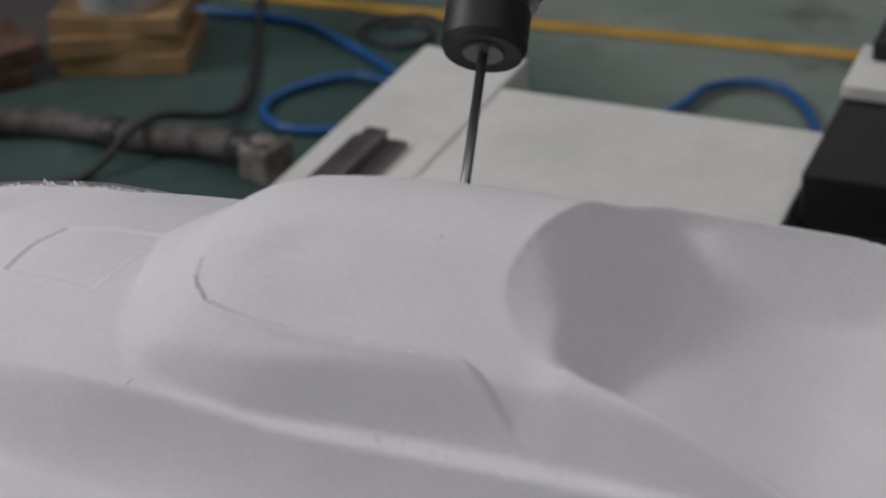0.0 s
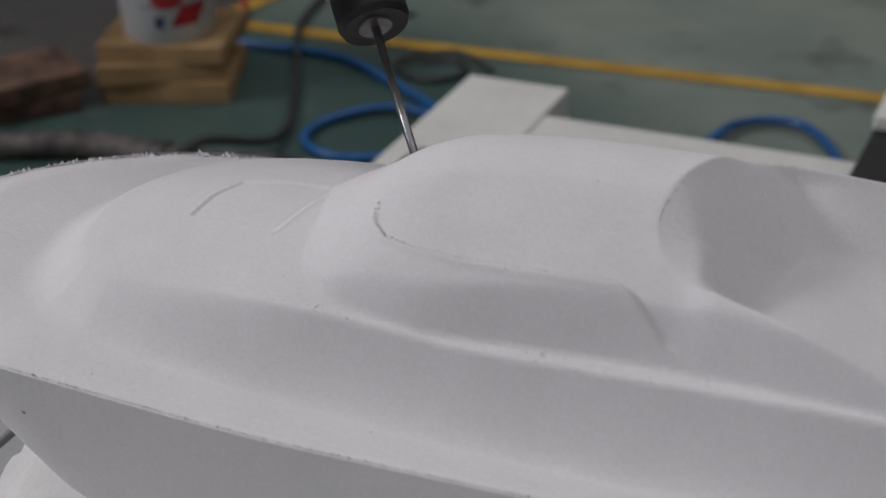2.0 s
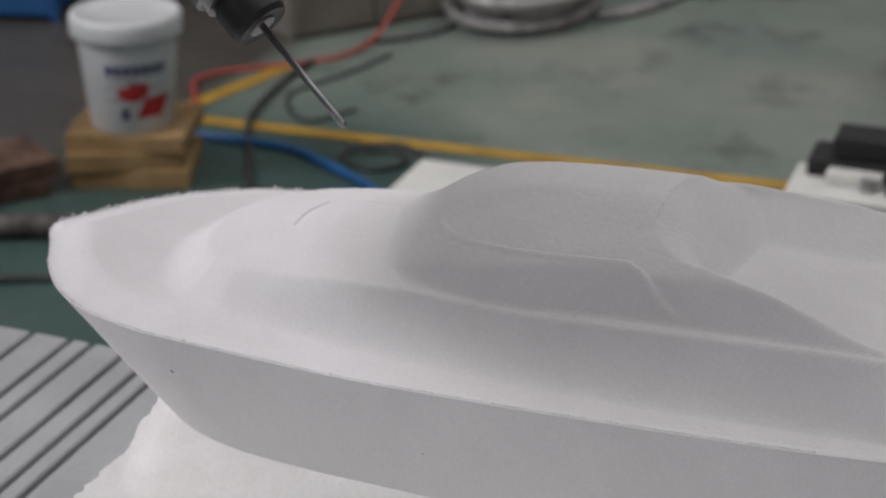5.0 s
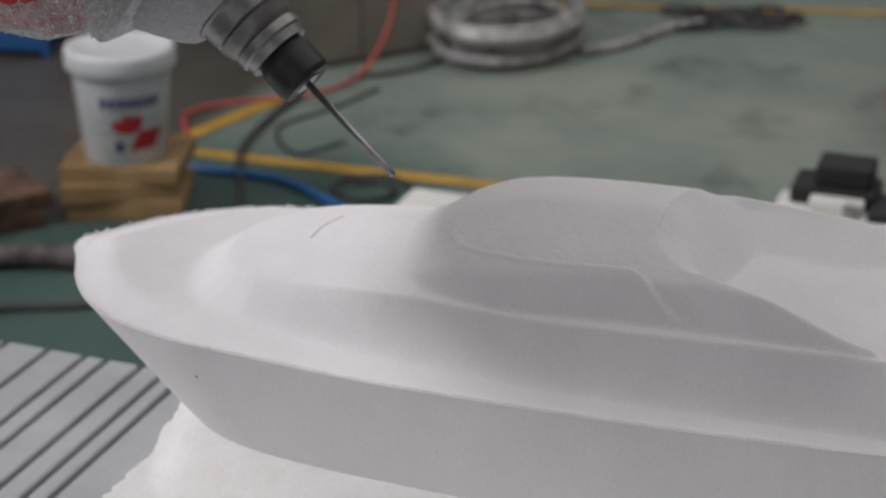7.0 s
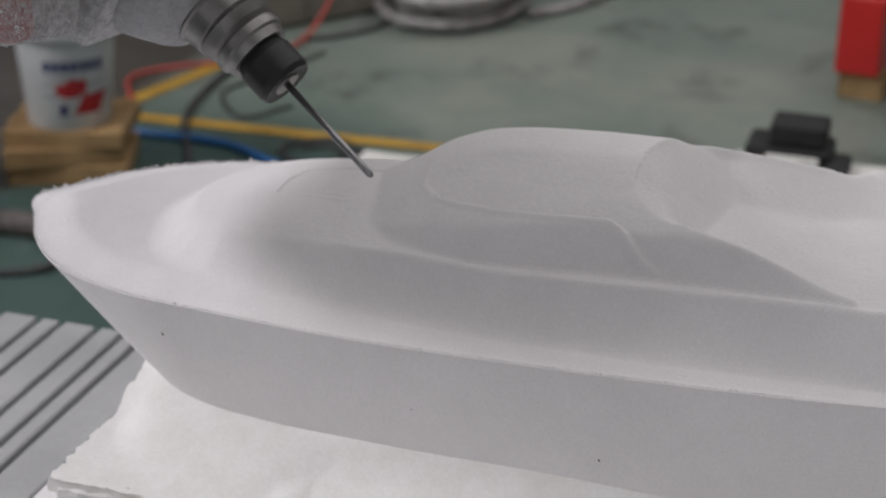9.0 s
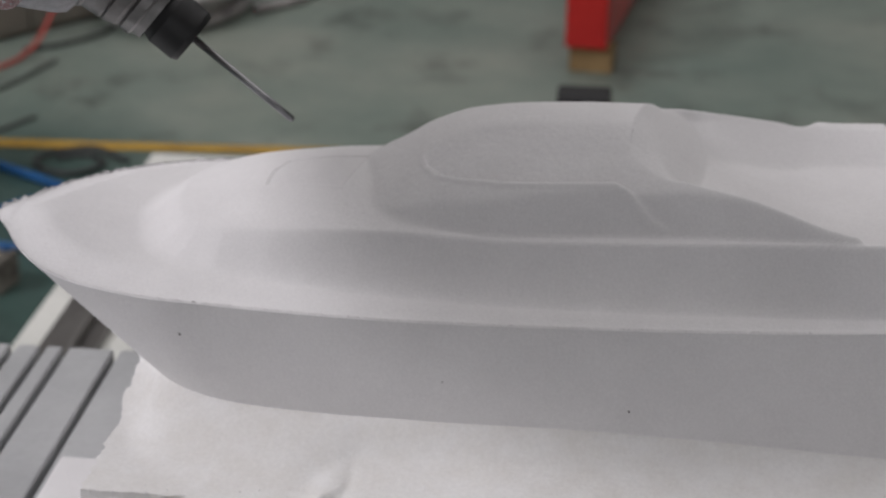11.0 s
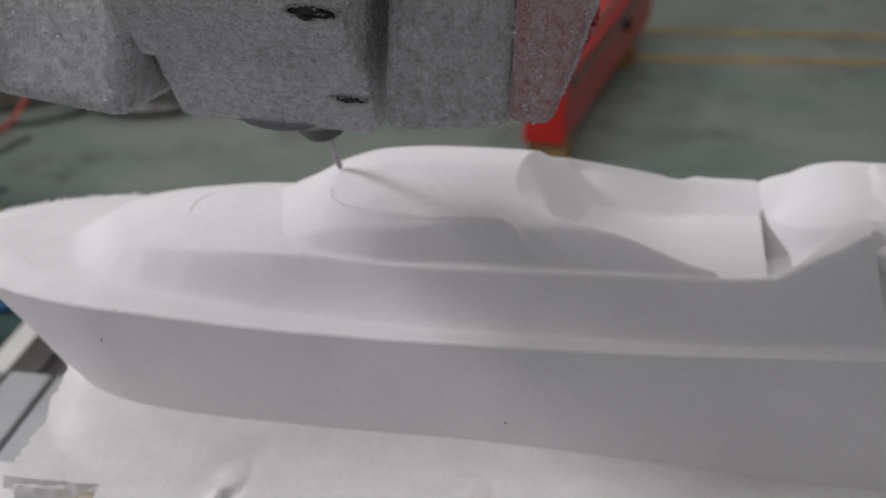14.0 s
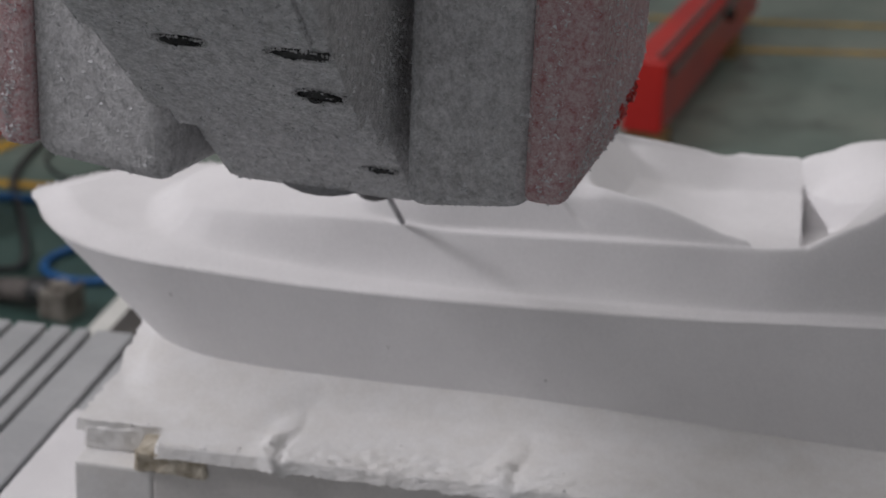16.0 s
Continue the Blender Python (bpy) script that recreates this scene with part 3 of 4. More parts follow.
        p.z += 0.17 * (p.x - 0.79) * max(d.z, 0.0) - 0.011 * (1 - d.y * d.y) * max(d.z, 0.0) - 0.036 * max(-d.x, 0.0) * (0.7 + 0.3 * max(d.z, 0.0)) * min(1.0, 1.2 + 1.2 * d.y)
        q.co = p + 0.004 * noise.noise_vector(p * 24) + 0.0012 * noise.noise_vector(p * 120)
    part("aft_wing", wing, FOAM, root, "rough rounded foam overhang", True)
    rest = box(0.872, 1.04, -0.12, 0.16, -0.02, 0.186, 0.012, 2)
    bmesh.ops.subdivide_edges(rest, edges=[e for e in rest.edges if e.calc_length() > 0.05], cuts=5, use_grid_fill=True)
    for q in rest.verts:
        q.co += 0.012 * Vector((noise.noise(q.co * 16), noise.noise(q.co * 14 + Vector((5, 0, 0))), noise.noise(q.co * 18 + Vector((0, 7, 0)))))
    part("leftover_stock", rest, FOAM_ROUGH, root, "rough uncut foam behind the stern", True)
    near = np.stack([A[:, ::-1], -B[:, ::-1], C[:, ::-1]], -1).reshape(-1, 3)
    near[:, 1] += 2 * lean(near[:, 0])
    for x, z, size in ((0.073, 0.081, 0.0017), (0.459, 0.033, 0.0012), (0.30, 0.052, 0.0007)):
        q = near[np.argmin((near[:, 0] - x) ** 2 + (near[:, 2] - z) ** 2)]
        bm = bmesh.new()
        bmesh.ops.create_icosphere(bm, subdivisions=2, radius=size)
        for w in bm.verts:
            w.co = Vector((x, q[1], z)) + w.co * (0.8 + 0.5 * noise.noise(w.co * 900))
        part("dark_speck", bm, SPECK, root, "dark speck in the foam", True)
    # loose fuzz that the cutter leaves along the edges and over the deck
    rnd = random.Random(11)
    spots = []
    line = np.stack([X[:, 1], Y[:, 1], Z[:, 1]], -1), np.stack([X[:, -2], Y[:, -2], Z[:, -2]], -1)
    for rail, most in zip(line, (0.0008, 0.0030)):
        for _ in range(1800):
            q = rail[min(int(rnd.random() ** 0.8 * (n - 170)), n - 1)]
            spots.append((q, 0.0003 + most * rnd.random() ** 3))
    for _ in range(900):
        a, b = int(rnd.random() * (n - 160)), int(rnd.random() * k)
        spots.append(((X[a, b], Y[a, b], Z[a, b]), 0.0003 + 0.0005 * rnd.random() ** 3))
    for (ax, ay), (bx, by) in zip(WINDOW[2:12], WINDOW[3:12]):
        for _ in range(70):
            u = rnd.random()
            x, y = ax + u * (bx - ax) + rnd.gauss(0, 0.0008), ay + u * (by - ay) - 0.001 + rnd.gauss(0, 0.0008)
            a = min(int(np.searchsorted(xs, x)), n - 1)
            b = int(np.clip((((y - mid[a, 0]) / half[a, 0]) + 1) / 2 * (k - 1), 0, k - 1))
            spots.append(((x, y, Z[a, b]), 0.0003 + 0.0007 * rnd.random() ** 3))
    foot = curve_at(xs, CABIN_FOOT, 1)
    for _ in range(900):
        x = rnd.uniform(0.235, 0.63)
        a = int(np.searchsorted(xs, x))
        y = -foot[a] - rnd.uniform(0.0, 0.012)
        b = int(np.clip((((y - mid[a, 0]) / half[a, 0]) + 1) / 2 * (k - 1), 0, k - 1))
        spots.append(((x, y, Z[a, b]), 0.0002 + 0.0008 * rnd.random() ** 4))
    for (ax, ay), (bx, by) in zip(OPENING[3:11], OPENING[4:11]):
        for _ in range(60):
            u = rnd.random()
            x, y = ax + u * (bx - ax), ay + u * (by - ay) - 0.001
            a = min(int(np.searchsorted(xs, x)), n - 1)
            b = int(np.clip((((y - mid[a, 0]) / half[a, 0]) + 1) / 2 * (k - 1), 0, k - 1))
            spots.append(((x, y, Z[a, b]), 0.0003 + 0.0007 * rnd.random() ** 3))
    crumbs("foam_fuzz", spots, FOAM, root, rnd)
    return root


def crumbs(name, spots, material, parent, rnd, label="", stretch=1.0):
    """Many tiny angular flakes in one mesh."""
    verts, faces = [], []
    for q, size in spots:
        a = len(verts)
        for d in ((1, 0, 0), (-0.6, 0.8, 0), (-0.6, -0.8, 0), (0, 0, 1)):
            verts.append(tuple(c + size * (e * (0.6 + 0.8 * rnd.random()) + rnd.uniform(-0.5, 0.5) * stretch) for c, e in zip(q, d)))
        faces += [(a, a + 2, a + 1), (a, a + 1, a + 3), (a + 1, a + 2, a + 3), (a + 2, a, a + 3)]
    data = bpy.data.meshes.new(name)
    data.from_pydata(verts, [], faces)
    data.materials.append(material)
    ob = new(name, data)
    ob.parent = parent
    tagged(ob, label, "", "", "stuff")
    return ob


def foam_block():
    root = thing("foam_block", "white laminated foam block under the yacht with rough sawn edges", "foam block")
    n, k, lip = 260, 150, 10
    xs, ys = np.linspace(0.006, 1.05, n), np.linspace(-0.303, 0.30, k)
    X, Y = np.meshgrid(xs, np.concatenate([np.linspace(-0.3045, -0.3005, lip), ys + 0.005 * step(-0.28, -0.303, ys)]), indexing="ij")
    drop = np.concatenate([np.linspace(0.012, 0.001, lip), np.zeros(k)])[None, :]
    rng = np.random.default_rng(5)
    foot = [(0.3 * a[0] + 0.7 * b[0], 0.3 * a[1] + 0.7 * b[1]) for a, b in zip(SHEER, BASE)]
    half = np.where(X < foot[0][0], -0.05, curve_at(X.ravel(), foot, 1).reshape(X.shape))
    dist = np.abs(Y - lean(X)) - half
    high = 0.034 - 0.020 * step(0.38, 0.85, X)
    fil = high * (0.55 * np.clip(1 - np.maximum(dist, 0) / 0.095, 0, 1) ** 1.7 + 0.45 * np.clip(1 - np.maximum(dist - 0.006, 0) / (0.026 + 0.06 * step(0.24, 0.16, X)), 0, 1) ** 1.5)
    fil = fil + 0.002 * step(0.20, 0.26, X) * step(0.007, 0.004, dist)
    fil = fil + 0.004 * np.exp(-(((X - 0.035) / 0.05) ** 2)) * np.clip(1 - np.maximum(dist, 0) / 0.06, 0, 1)
    front = np.clip((-0.250 - Y) / 0.02, 0, 1) * step(0.19, 0.23, X)
    rough = np.array([[noise.noise(Vector((x * 90, y * 90, d * 90))) + 0.6 * noise.noise(Vector((x * 230, y * 230, 8.0 + d * 230))) for y, d in zip(Y[0], drop[0])] for x in xs])
    Z = -0.022 + fil + rough * (0.0003 + 0.0019 * front) + rng.normal(0, 0.0002, X.shape) * (1 + 3 * front)
    for jx, deep in ((0.215, 0.75), (0.44, 0.55), (0.745, 0.8)):
        off = X - jx - 0.008 * np.sin(Y * 50) - 0.012 * np.clip(-0.2 - Y, 0, 1) * 8
        ridge = 0.006 * np.exp(-((off + 0.010) / 0.010) ** 2) * (1 + 0.8 * rough) - 0.005 * np.exp(-((off - 0.004) / 0.0035) ** 2)
        Z = Z + deep * ridge * step(0.02, 0.06, dist) * (0.35 + 0.65 * step(-0.22, -0.28, Y))
        Y = Y - 0.010 * deep * np.exp(-((X - jx - 0.002) / 0.012) ** 2) * step(-0.285, -0.303, Y)
    Z = Z - drop
    edge = np.array([0.0020 * noise.noise(Vector((q * 60, 0, 3))) + 0.0012 * noise.noise(Vector((q * 190, 0, 9))) for q in xs])
    Y = Y + (0.6 * edge[:, None] + 0.0006 * rough) * step(-0.285, -0.303, Y)
    Y = np.where(X < 0.095, np.maximum(Y, -0.266 + edge[:, None] - 0.006 * np.clip(drop, 0, 1) * 20), Y)
    low = np.array([0.012 * noise.noise(Vector((q * 45, 3, 1))) + 0.006 * noise.noise(Vector((q * 140, 1, 1))) for q in xs])
    Z = Z + 0.08 * low[:, None] * step(0.006, 0.012, drop)
    west = np.array([0.006 * noise.noise(Vector((q * 30, 5, 3))) + 0.004 * noise.noise(Vector((q * 120, 2, 9))) for q in Y[0]])
    X = X + west[None, :] * np.clip((0.02 - X) / 0.014, 0, 1)
    grid_mesh("block_top", X, Y, Z, FOAM_ROUGH, root, "dusty white top with a ragged edge")
    part("block_body", box(0.0945, 1.05, -0.298, 0.29, TABLE + 0.001, -0.029, 0.003), FOAM_SIDE, root, "sawn foam body, toned greyer than the top")
    part("block_corner", box(0.014, 0.094, -0.298, 0.29, TABLE + 0.001, -0.052, 0.003), FOAM_ROUGH, root, "pale foam corner with a broken ledge")
    rnd = random.Random(4)
    for x0, x1, y0, z0, z1, deep, mat, words in ((0.014, 0.0945, -0.268, -0.053, -0.026, 0.5, FOAM_ROUGH, "pale broken foam edge"), (0.078, 0.150, -0.303, -0.053, -0.029, 0.12, GLUE, "beige hardened glue lump")):
        bm = box(x0, x1, y0, y0 + deep, z0, z1, 0.003, 1)
        bmesh.ops.subdivide_edges(bm, edges=[e for e in bm.edges if e.calc_length() > 0.01], cuts=7, use_grid_fill=True)
        for q in bm.verts:
            q.co += 0.0028 * Vector((noise.noise(q.co * 90), noise.noise(q.co * 80 + Vector((5, 0, 0))), noise.noise(q.co * 60 + Vector((0, 7, 0)))))
        part("glue_lump" if mat is GLUE else "foam_edge", bm, mat, root, words)
    spots = []
    for _ in range(1800):
        x, y = rnd.uniform(0.01, 1.0), -0.301 + 0.07 * rnd.random() ** 2
        a, b = int((x - 0.006) / 1.044 * (n - 1)), lip + int((y + 0.303) / 0.603 * (k - 1))
        spots.append(((X[a, b], Y[a, b], Z[a, b]), 0.0004 + 0.0011 * rnd.random() ** 4))
    crumbs("foam_litter", spots, FOAM, root, rnd)
    return root


def lower_slab():
    root = thing("foam_offcut", "flat white foam offcut lying on the slotted table", "foam offcut")
    part("slab", box(-0.092, 0.011, -0.75, -0.03, TABLE + 0.001, TABLE + 0.032, 0.003, 1), FOAM, root)
    return root


TABLE = -0.165
yacht()
foam_block()
lower_slab()


# ---- slotted table and machine ----
def slotted_table():
    root = thing("slotted_table", "grey aluminium table with dark clamping slots", "machine table")
    slots = [-0.55, -0.49, -0.43, -0.37, -0.318, -0.288, -0.24, -0.205, -0.178, -0.118, -0.06, -0.03]
    width = 0.008
    edges = [-0.70] + slots + [0.10]
    for a, b in zip(edges, edges[1:]):
        part("table_profile", box(a + width / 2, b - width / 2, -1.2, 0.262, TABLE - 0.04, TABLE, 0.002, 1), ALU, root)
    part("table_bed", box(-0.70, 1.4, -1.2, 0.26, TABLE - 0.10, TABLE - 0.018), SLOT, root)
    part("table_profile", box(0.11, 1.4, -1.2, 0.262, TABLE - 0.04, TABLE, 0.002, 1), ALU, root)
    return root


def machine_frame():
    root = thing("milling_machine", "white painted steel machine frame with a steel guide rail", "machine frame")
    z = -0.59
    part("beam", box(-0.555, -0.345, -1.0, 2.02, z - 0.30, z, 0.006), WHITE_PAINT, root)
    part("rail_bed", box(-0.50, -0.40, -1.0, 1.60, z + 0.0, z + 0.012, 0.002), STEEL, root, "dark steel rail bed")
    part("guide_rail", box(-0.47, -0.43, -1.0, 1.59, z + 0.012, z + 0.035, 0.004), STEEL, root, "steel guide rail")
    part("cover_plate", box(-0.343, 0.245, 1.0, 1.885, z - 0.02, z - 0.004, 0.003), WHITE_PAINT, root, "flat white cover plate")
    part("side_panel", box(-0.343, 0.24, 1.872, 1.886, z - 0.32, z - 0.02), WHITE_PAINT, root)
    part("post", box(-0.60, -0.30, -0.9, -0.5, FLOOR, z - 0.3), WHITE_PAINT, root)
    part("post", box(-0.53, -0.36, 1.6, 2.0, FLOOR, z - 0.3), WHITE_PAINT, root)
    part("pedestal", box(0.26, 0.62, 1.60, 2.055, FLOOR, -0.529, 0.006), BLACK, root, "black pedestal body")
    part("pedestal_top", box(0.26, 0.62, 1.88, 2.06, -0.527, -0.50, 0.004), WHITE_PAINT, root, "white bearing plate")
    part("bed_side", box(0.25, 1.4, 0.9, 1.6, FLOOR, -0.62, 0.004), BLACK, root, "black bellows cover")
    part("table_leg", box(-0.3, 1.3, -1.1, 0.2, FLOOR, TABLE - 0.10), WHITE_PAINT, root)
    return root


def drive_motor():
    root = thing("drive_motor", "black servo drive housing on the white pedestal", "motor")
    part("housing", box(0.285, 0.462, 1.99, 2.11, -0.512, -0.462, 0.012, 3), BLACK, root)
    part("cap", box(0.332, 0.448, 2.0, 2.10, -0.462, -0.416, 0.008, 2), BLACK, root)
    part("drop_cover", box(0.45, 0.50, 1.93, 2.06, -0.60, -0.48, 0.008, 2), BLACK, root)
    part("bracket", box(0.33, 0.44, 1.95, 1.985, -0.50, -0.472, 0.004, 1), WHITE_PAINT, root, "white bracket strewn with foam chips")
    part("connector", box(0.40, 0.43, 1.93, 1.95, -0.50, -0.470, 0.006, 2), STEEL_BRIGHT, root, "bright metal connector")
    return root


slotted_table()
machine_frame()
drive_motor()


def red_beam():
    root = thing("red_beam", "red painted machine beam with two steel rails on timber packers", "machine beam")
    root.matrix_world = pose(0.303, 3.93, FLOOR + 0.085, 0, 0, -8.5)
    part("beam", box(0, 0.137, 0, 2.2, 0, 0.245, 0.006), RED_PAINT, root)
    part("guide_rail", box(0.095, 0.112, 0.06, 2.15, 0.246, 0.262, 0.002), STEEL, root, "steel guide rail")
    part("guide_rail", box(0.138, 0.152, 0.06, 2.15, 0.19, 0.21, 0.002), STEEL, root, "steel guide rail")
    part("end_stop", box(0.137, 0.165, 1.25, 1.32, 0.14, 0.18, 0.004), BLACK, root)
    return root


def floor_bundle():
    root = thing("cable_bundle", "flat bundle of folded black cable chain on the floor", "cable bundle", (-0.41, 5.12, FLOOR), 22)
    rnd = random.Random(31)
    for k in range(9):
        y0, x0, x1 = -0.12 + 0.028 * k + rnd.uniform(-0.012, 0.012), rnd.uniform(-0.30, -0.17), rnd.uniform(0.12, 0.28)
        bow = [(x0 + (x1 - x0) * q / 5, y0 + rnd.uniform(-0.025, 0.025), 0.012 + rnd.uniform(0.0, 0.032)) for q in range(6)]
        part("strand", tube(bow, rnd.uniform(0.007, 0.011), 6, 8, 0.001), CABLE, root, "", True)
    for x in (-0.12, 0.10):
        part("tie", tube([(x, -0.13, 0.02), (x + 0.01, -0.05, 0.052), (x, 0.04, 0.052), (x + 0.01, 0.12, 0.02)], 0.006, 6, 8), BLACK, root, "black tie round the strands", True)
    return root


floor_bundle()


def packer(x, y, rz):
    ob = thing("timber_packer", "short pine timber packer under the red beam", "timber", (x, y, FLOOR), rz, "timber packers")
    part("timber", box(-0.07, 0.07, -0.05, 0.05, 0.0, 0.085, 0.003), WOOD, ob)
    return ob


red_beam()
packer(0.395, 3.99, -8.5)
packer(0.62, 5.5, -8.5)


def board_stack():
    z = FLOOR
    for dx, dy, rz, h in ((0.012, 0.0, 21, 0.055), (-0.005, -0.012, 28, 0.05), (0.010, 0.008, 17, 0.045)):
        ob = thing("plywood_board", "pale sawn board in a low stack on the floor", "board", (-1.64 + dx, 2.565 + dy, z), rz, "stacked boards")
        part("board", box(-0.145, 0.175, -0.14, 0.15, 0, h, 0.003), WOOD, ob)
        z += h
    return z


top = board_stack()


def aged_boards():
    z = FLOOR
    for dx, dy, rz, h in ((0.0, 0.0, 48, 0.045), (0.012, 0.015, 56, 0.05)):
        ob = thing("aged_board", "brown weathered board in a low stack on the floor", "board", (-1.90 + dx, 2.31 + dy, z), rz, "weathered boards")
        part("board", box(-0.16, 0.12, -0.11, 0.11, 0, h, 0.004), WOOD_DARK, ob)
        z += h


aged_boards()


def bucket(z):
    root = thing("plastic_bucket", "white plastic bucket with a lid and red and navy print", "bucket", (-1.61, 2.555, z), 4)
    part("body", lathe([(0.108, 0.0), (0.112, 0.004), (0.133, 0.25), (0.136, 0.262)], 48), BUCKET, root, "", True)
    part("lid", lathe([(0.136, 0.256), (0.147, 0.256), (0.150, 0.262), (0.150, 0.305), (0.145, 0.314), (0.134, 0.316), (0.128, 0.308), (0.05, 0.309), (0.01, 0.309)], 48), BUCKET, root, "wide snap-on lid", True)

    def patch(name, a0, a1, z0, z1, material, shear=0.0):
        bm = bmesh.new()
        cols = []
        for q in range(9):
            a = radians(a0 + (a1 - a0) * q / 8)
            cols.append([bm.verts.new(((0.1125 + 0.0833 * zz) * math.cos(a + b), (0.1125 + 0.0833 * zz) * math.sin(a + b), zz)) for zz, b in ((z0, 0.0), (z1, radians(shear)))])
        for c, d in zip(cols, cols[1:]):
            bm.faces.new((c[0], d[0], d[1], c[1]))
        part(name, bm, material, root)

    for q in range(7):
        patch("print_letter", -92 + q * 11, -84 + q * 11, 0.168, 0.198, PRINT_BLUE)
    patch("print_bar", -90, -52, 0.150, 0.156, PRINT_GREY)
    patch("print_bar", -96, -20, 0.128, 0.133, PRINT_GREY)
    patch("print_bar", -96, -30, 0.098, 0.103, PRINT_GREY)
    for a0, a1, z0, z1 in ((-72, -50, 0.096, 0.106), (-80, -42, 0.106, 0.120), (-78, -40, 0.120, 0.136), (-66, -42, 0.136, 0.147)):
        patch("print_spot", a0, a1, z0, z1, PRINT_RED)
    patch("print_spot", -58, -22, 0.048, 0.078, PRINT_RED, 7)
    patch("print_spot", -50, -14, 0.078, 0.104, PRINT_RED, 5)
    patch("print_letter", -76, -66, 0.045, 0.075, PRINT_BLUE)
    return root


bucket(top)


def hose(name, label, points, r, material, ribs=0.0, n=8, group=""):
    ob = tagged(part(name, tube([(x, y, FLOOR + r + z) for x, y, z in points], r, n, 10, ribs), material, None, "", True), label, "hose", group)
    return ob


def duct_hose():
    root = thing("duct_hose", "dusty grey corrugated extraction hose lying on the floor", "hose")
    line = [(-2.4, 1.75, 0), (-1.72, 2.03, 0), (-1.54, 2.1, 0), (-1.3, 2.1, 0.0), (-1.15, 2.11, 0.01), (-1.005, 2.095, 0.02)]
    part("corrugated_wall", tube([(x, y, FLOOR + 0.031 + z) for x, y, z in line], 0.03, 14, 12, 0.003), DUCT, root, "", True)
    for a, b in (((-1.385, 2.101, 0), (-1.345, 2.101, 0)), ((-1.055, 2.102, 0.016), (-0.995, 2.093, 0.02))):
        part("cuff", tube([(x, y, FLOOR + 0.035 + z) for x, y, z in (a, b)], 0.035, 4, 16), CABLE, root, "black rubber cuff", True)
    return root


duct_hose()
hose("black_cable", "thick black cable looped over the floor", [(-2.2, 1.45, 0), (-1.56, 1.8, 0), (-1.34, 1.92, 0), (-1.27, 2.10, 0.07), (-1.18, 2.32, 0.01), (-1.33, 2.69, 0), (-1.5, 3.03, 0), (-1.56, 3.35, 0), (-1.57, 3.62, 0)], 0.011, CABLE)
hose("black_cable", "thin black cable lying on the floor", [(-1.25, 3.25, 0), (-1.35, 3.1, 0), (-1.5, 3.3, 0), (-1.42, 3.55, 0), (-1.36, 3.8, 0)], 0.006, CABLE)
hose("black_cable", "thin black cable curled beside the grey cabinet", [(-1.50, 3.90, 0), (-1.40, 3.965, 0), (-1.294, 4.119, 0), (-1.28, 4.30, 0), (-1.22, 4.45, 0)], 0.008, CABLE)
hose("black_cable", "small coil of black cable on the floor", [(-1.08, 2.92, 0), (-1.0, 2.95, 0), (-0.94, 2.88, 0), (-1.0, 2.8, 0), (-1.1, 2.83, 0), (-1.12, 2.9, 0.01), (-1.0, 2.98, 0.01), (-0.88, 2.92, 0)], 0.008, CABLE)
hose("blue_air_hose", "blue plastic air hose lying on the floor", [(-1.75, 2.85, 0), (-1.55, 2.86, 0), (-1.3, 2.86, 0), (-1.12, 2.77, 0), (-0.95, 2.66, 0), (-0.80, 2.55, 0)], 0.012, BLUE_HOSE)
hose("blue_air_hose", "loop of blue plastic air hose on the floor", [(-0.80, 2.52, 0.02), (-1.0, 2.58, 0.01), (-1.12, 2.48, 0), (-1.13, 2.36, 0), (-1.05, 2.29, 0), (-0.95, 2.30, 0), (-0.8, 2.36, 0.02), (-0.62, 2.42, 0.03)], 0.012, BLUE_HOSE)
hose("blue_air_hose", "arched blue air hose beside the machine frame", [(-0.30, 2.5, 0), (-0.23, 2.66, 0.01), (-0.2, 2.77, 0.01), (-0.12, 2.83, 0.01), (-0.03, 2.81, 0.01), (0.06, 2.69, 0), (0.10, 2.5, 0)], 0.012, BLUE_HOSE)
hose("red_air_hose", "thin red air hose hanging down the cabinet onto the floor", [(-1.62, 2.86, 0), (-1.66, 3.0, 0), (-1.75, 3.16, 0), (-1.83, 3.30, 0), (-1.80, 3.42, 0), (-1.62, 3.588, 0), (-1.51, 3.712, 0), (-1.475, 3.85, 0.005), (-1.46, 3.96, 0.03), (-1.44, 4.07, 0.11), (-1.425, 4.12, 0.22), (-1.42, 4.13, 0.4), (-1.42, 4.13, 0.7)], 0.008, RED_HOSE)


def hose_coupling():
    root = thing("hose_coupling", "dusty grey box coupling at the end of the extraction hose", "hose coupling", (-0.972, 2.08, FLOOR), -12)
    part("body", box(-0.04, 0.032, -0.04, 0.04, 0.0, 0.075, 0.006), COUPLING, root)
    part("flange", box(0.033, 0.044, -0.047, 0.047, 0.0, 0.085, 0.004), COUPLING, root)
    part("port", lathe([(0.020, 0.074), (0.026, 0.078), (0.026, 0.088), (0.018, 0.090)], 24), COUPLING, root)
    return root


hose_coupling()


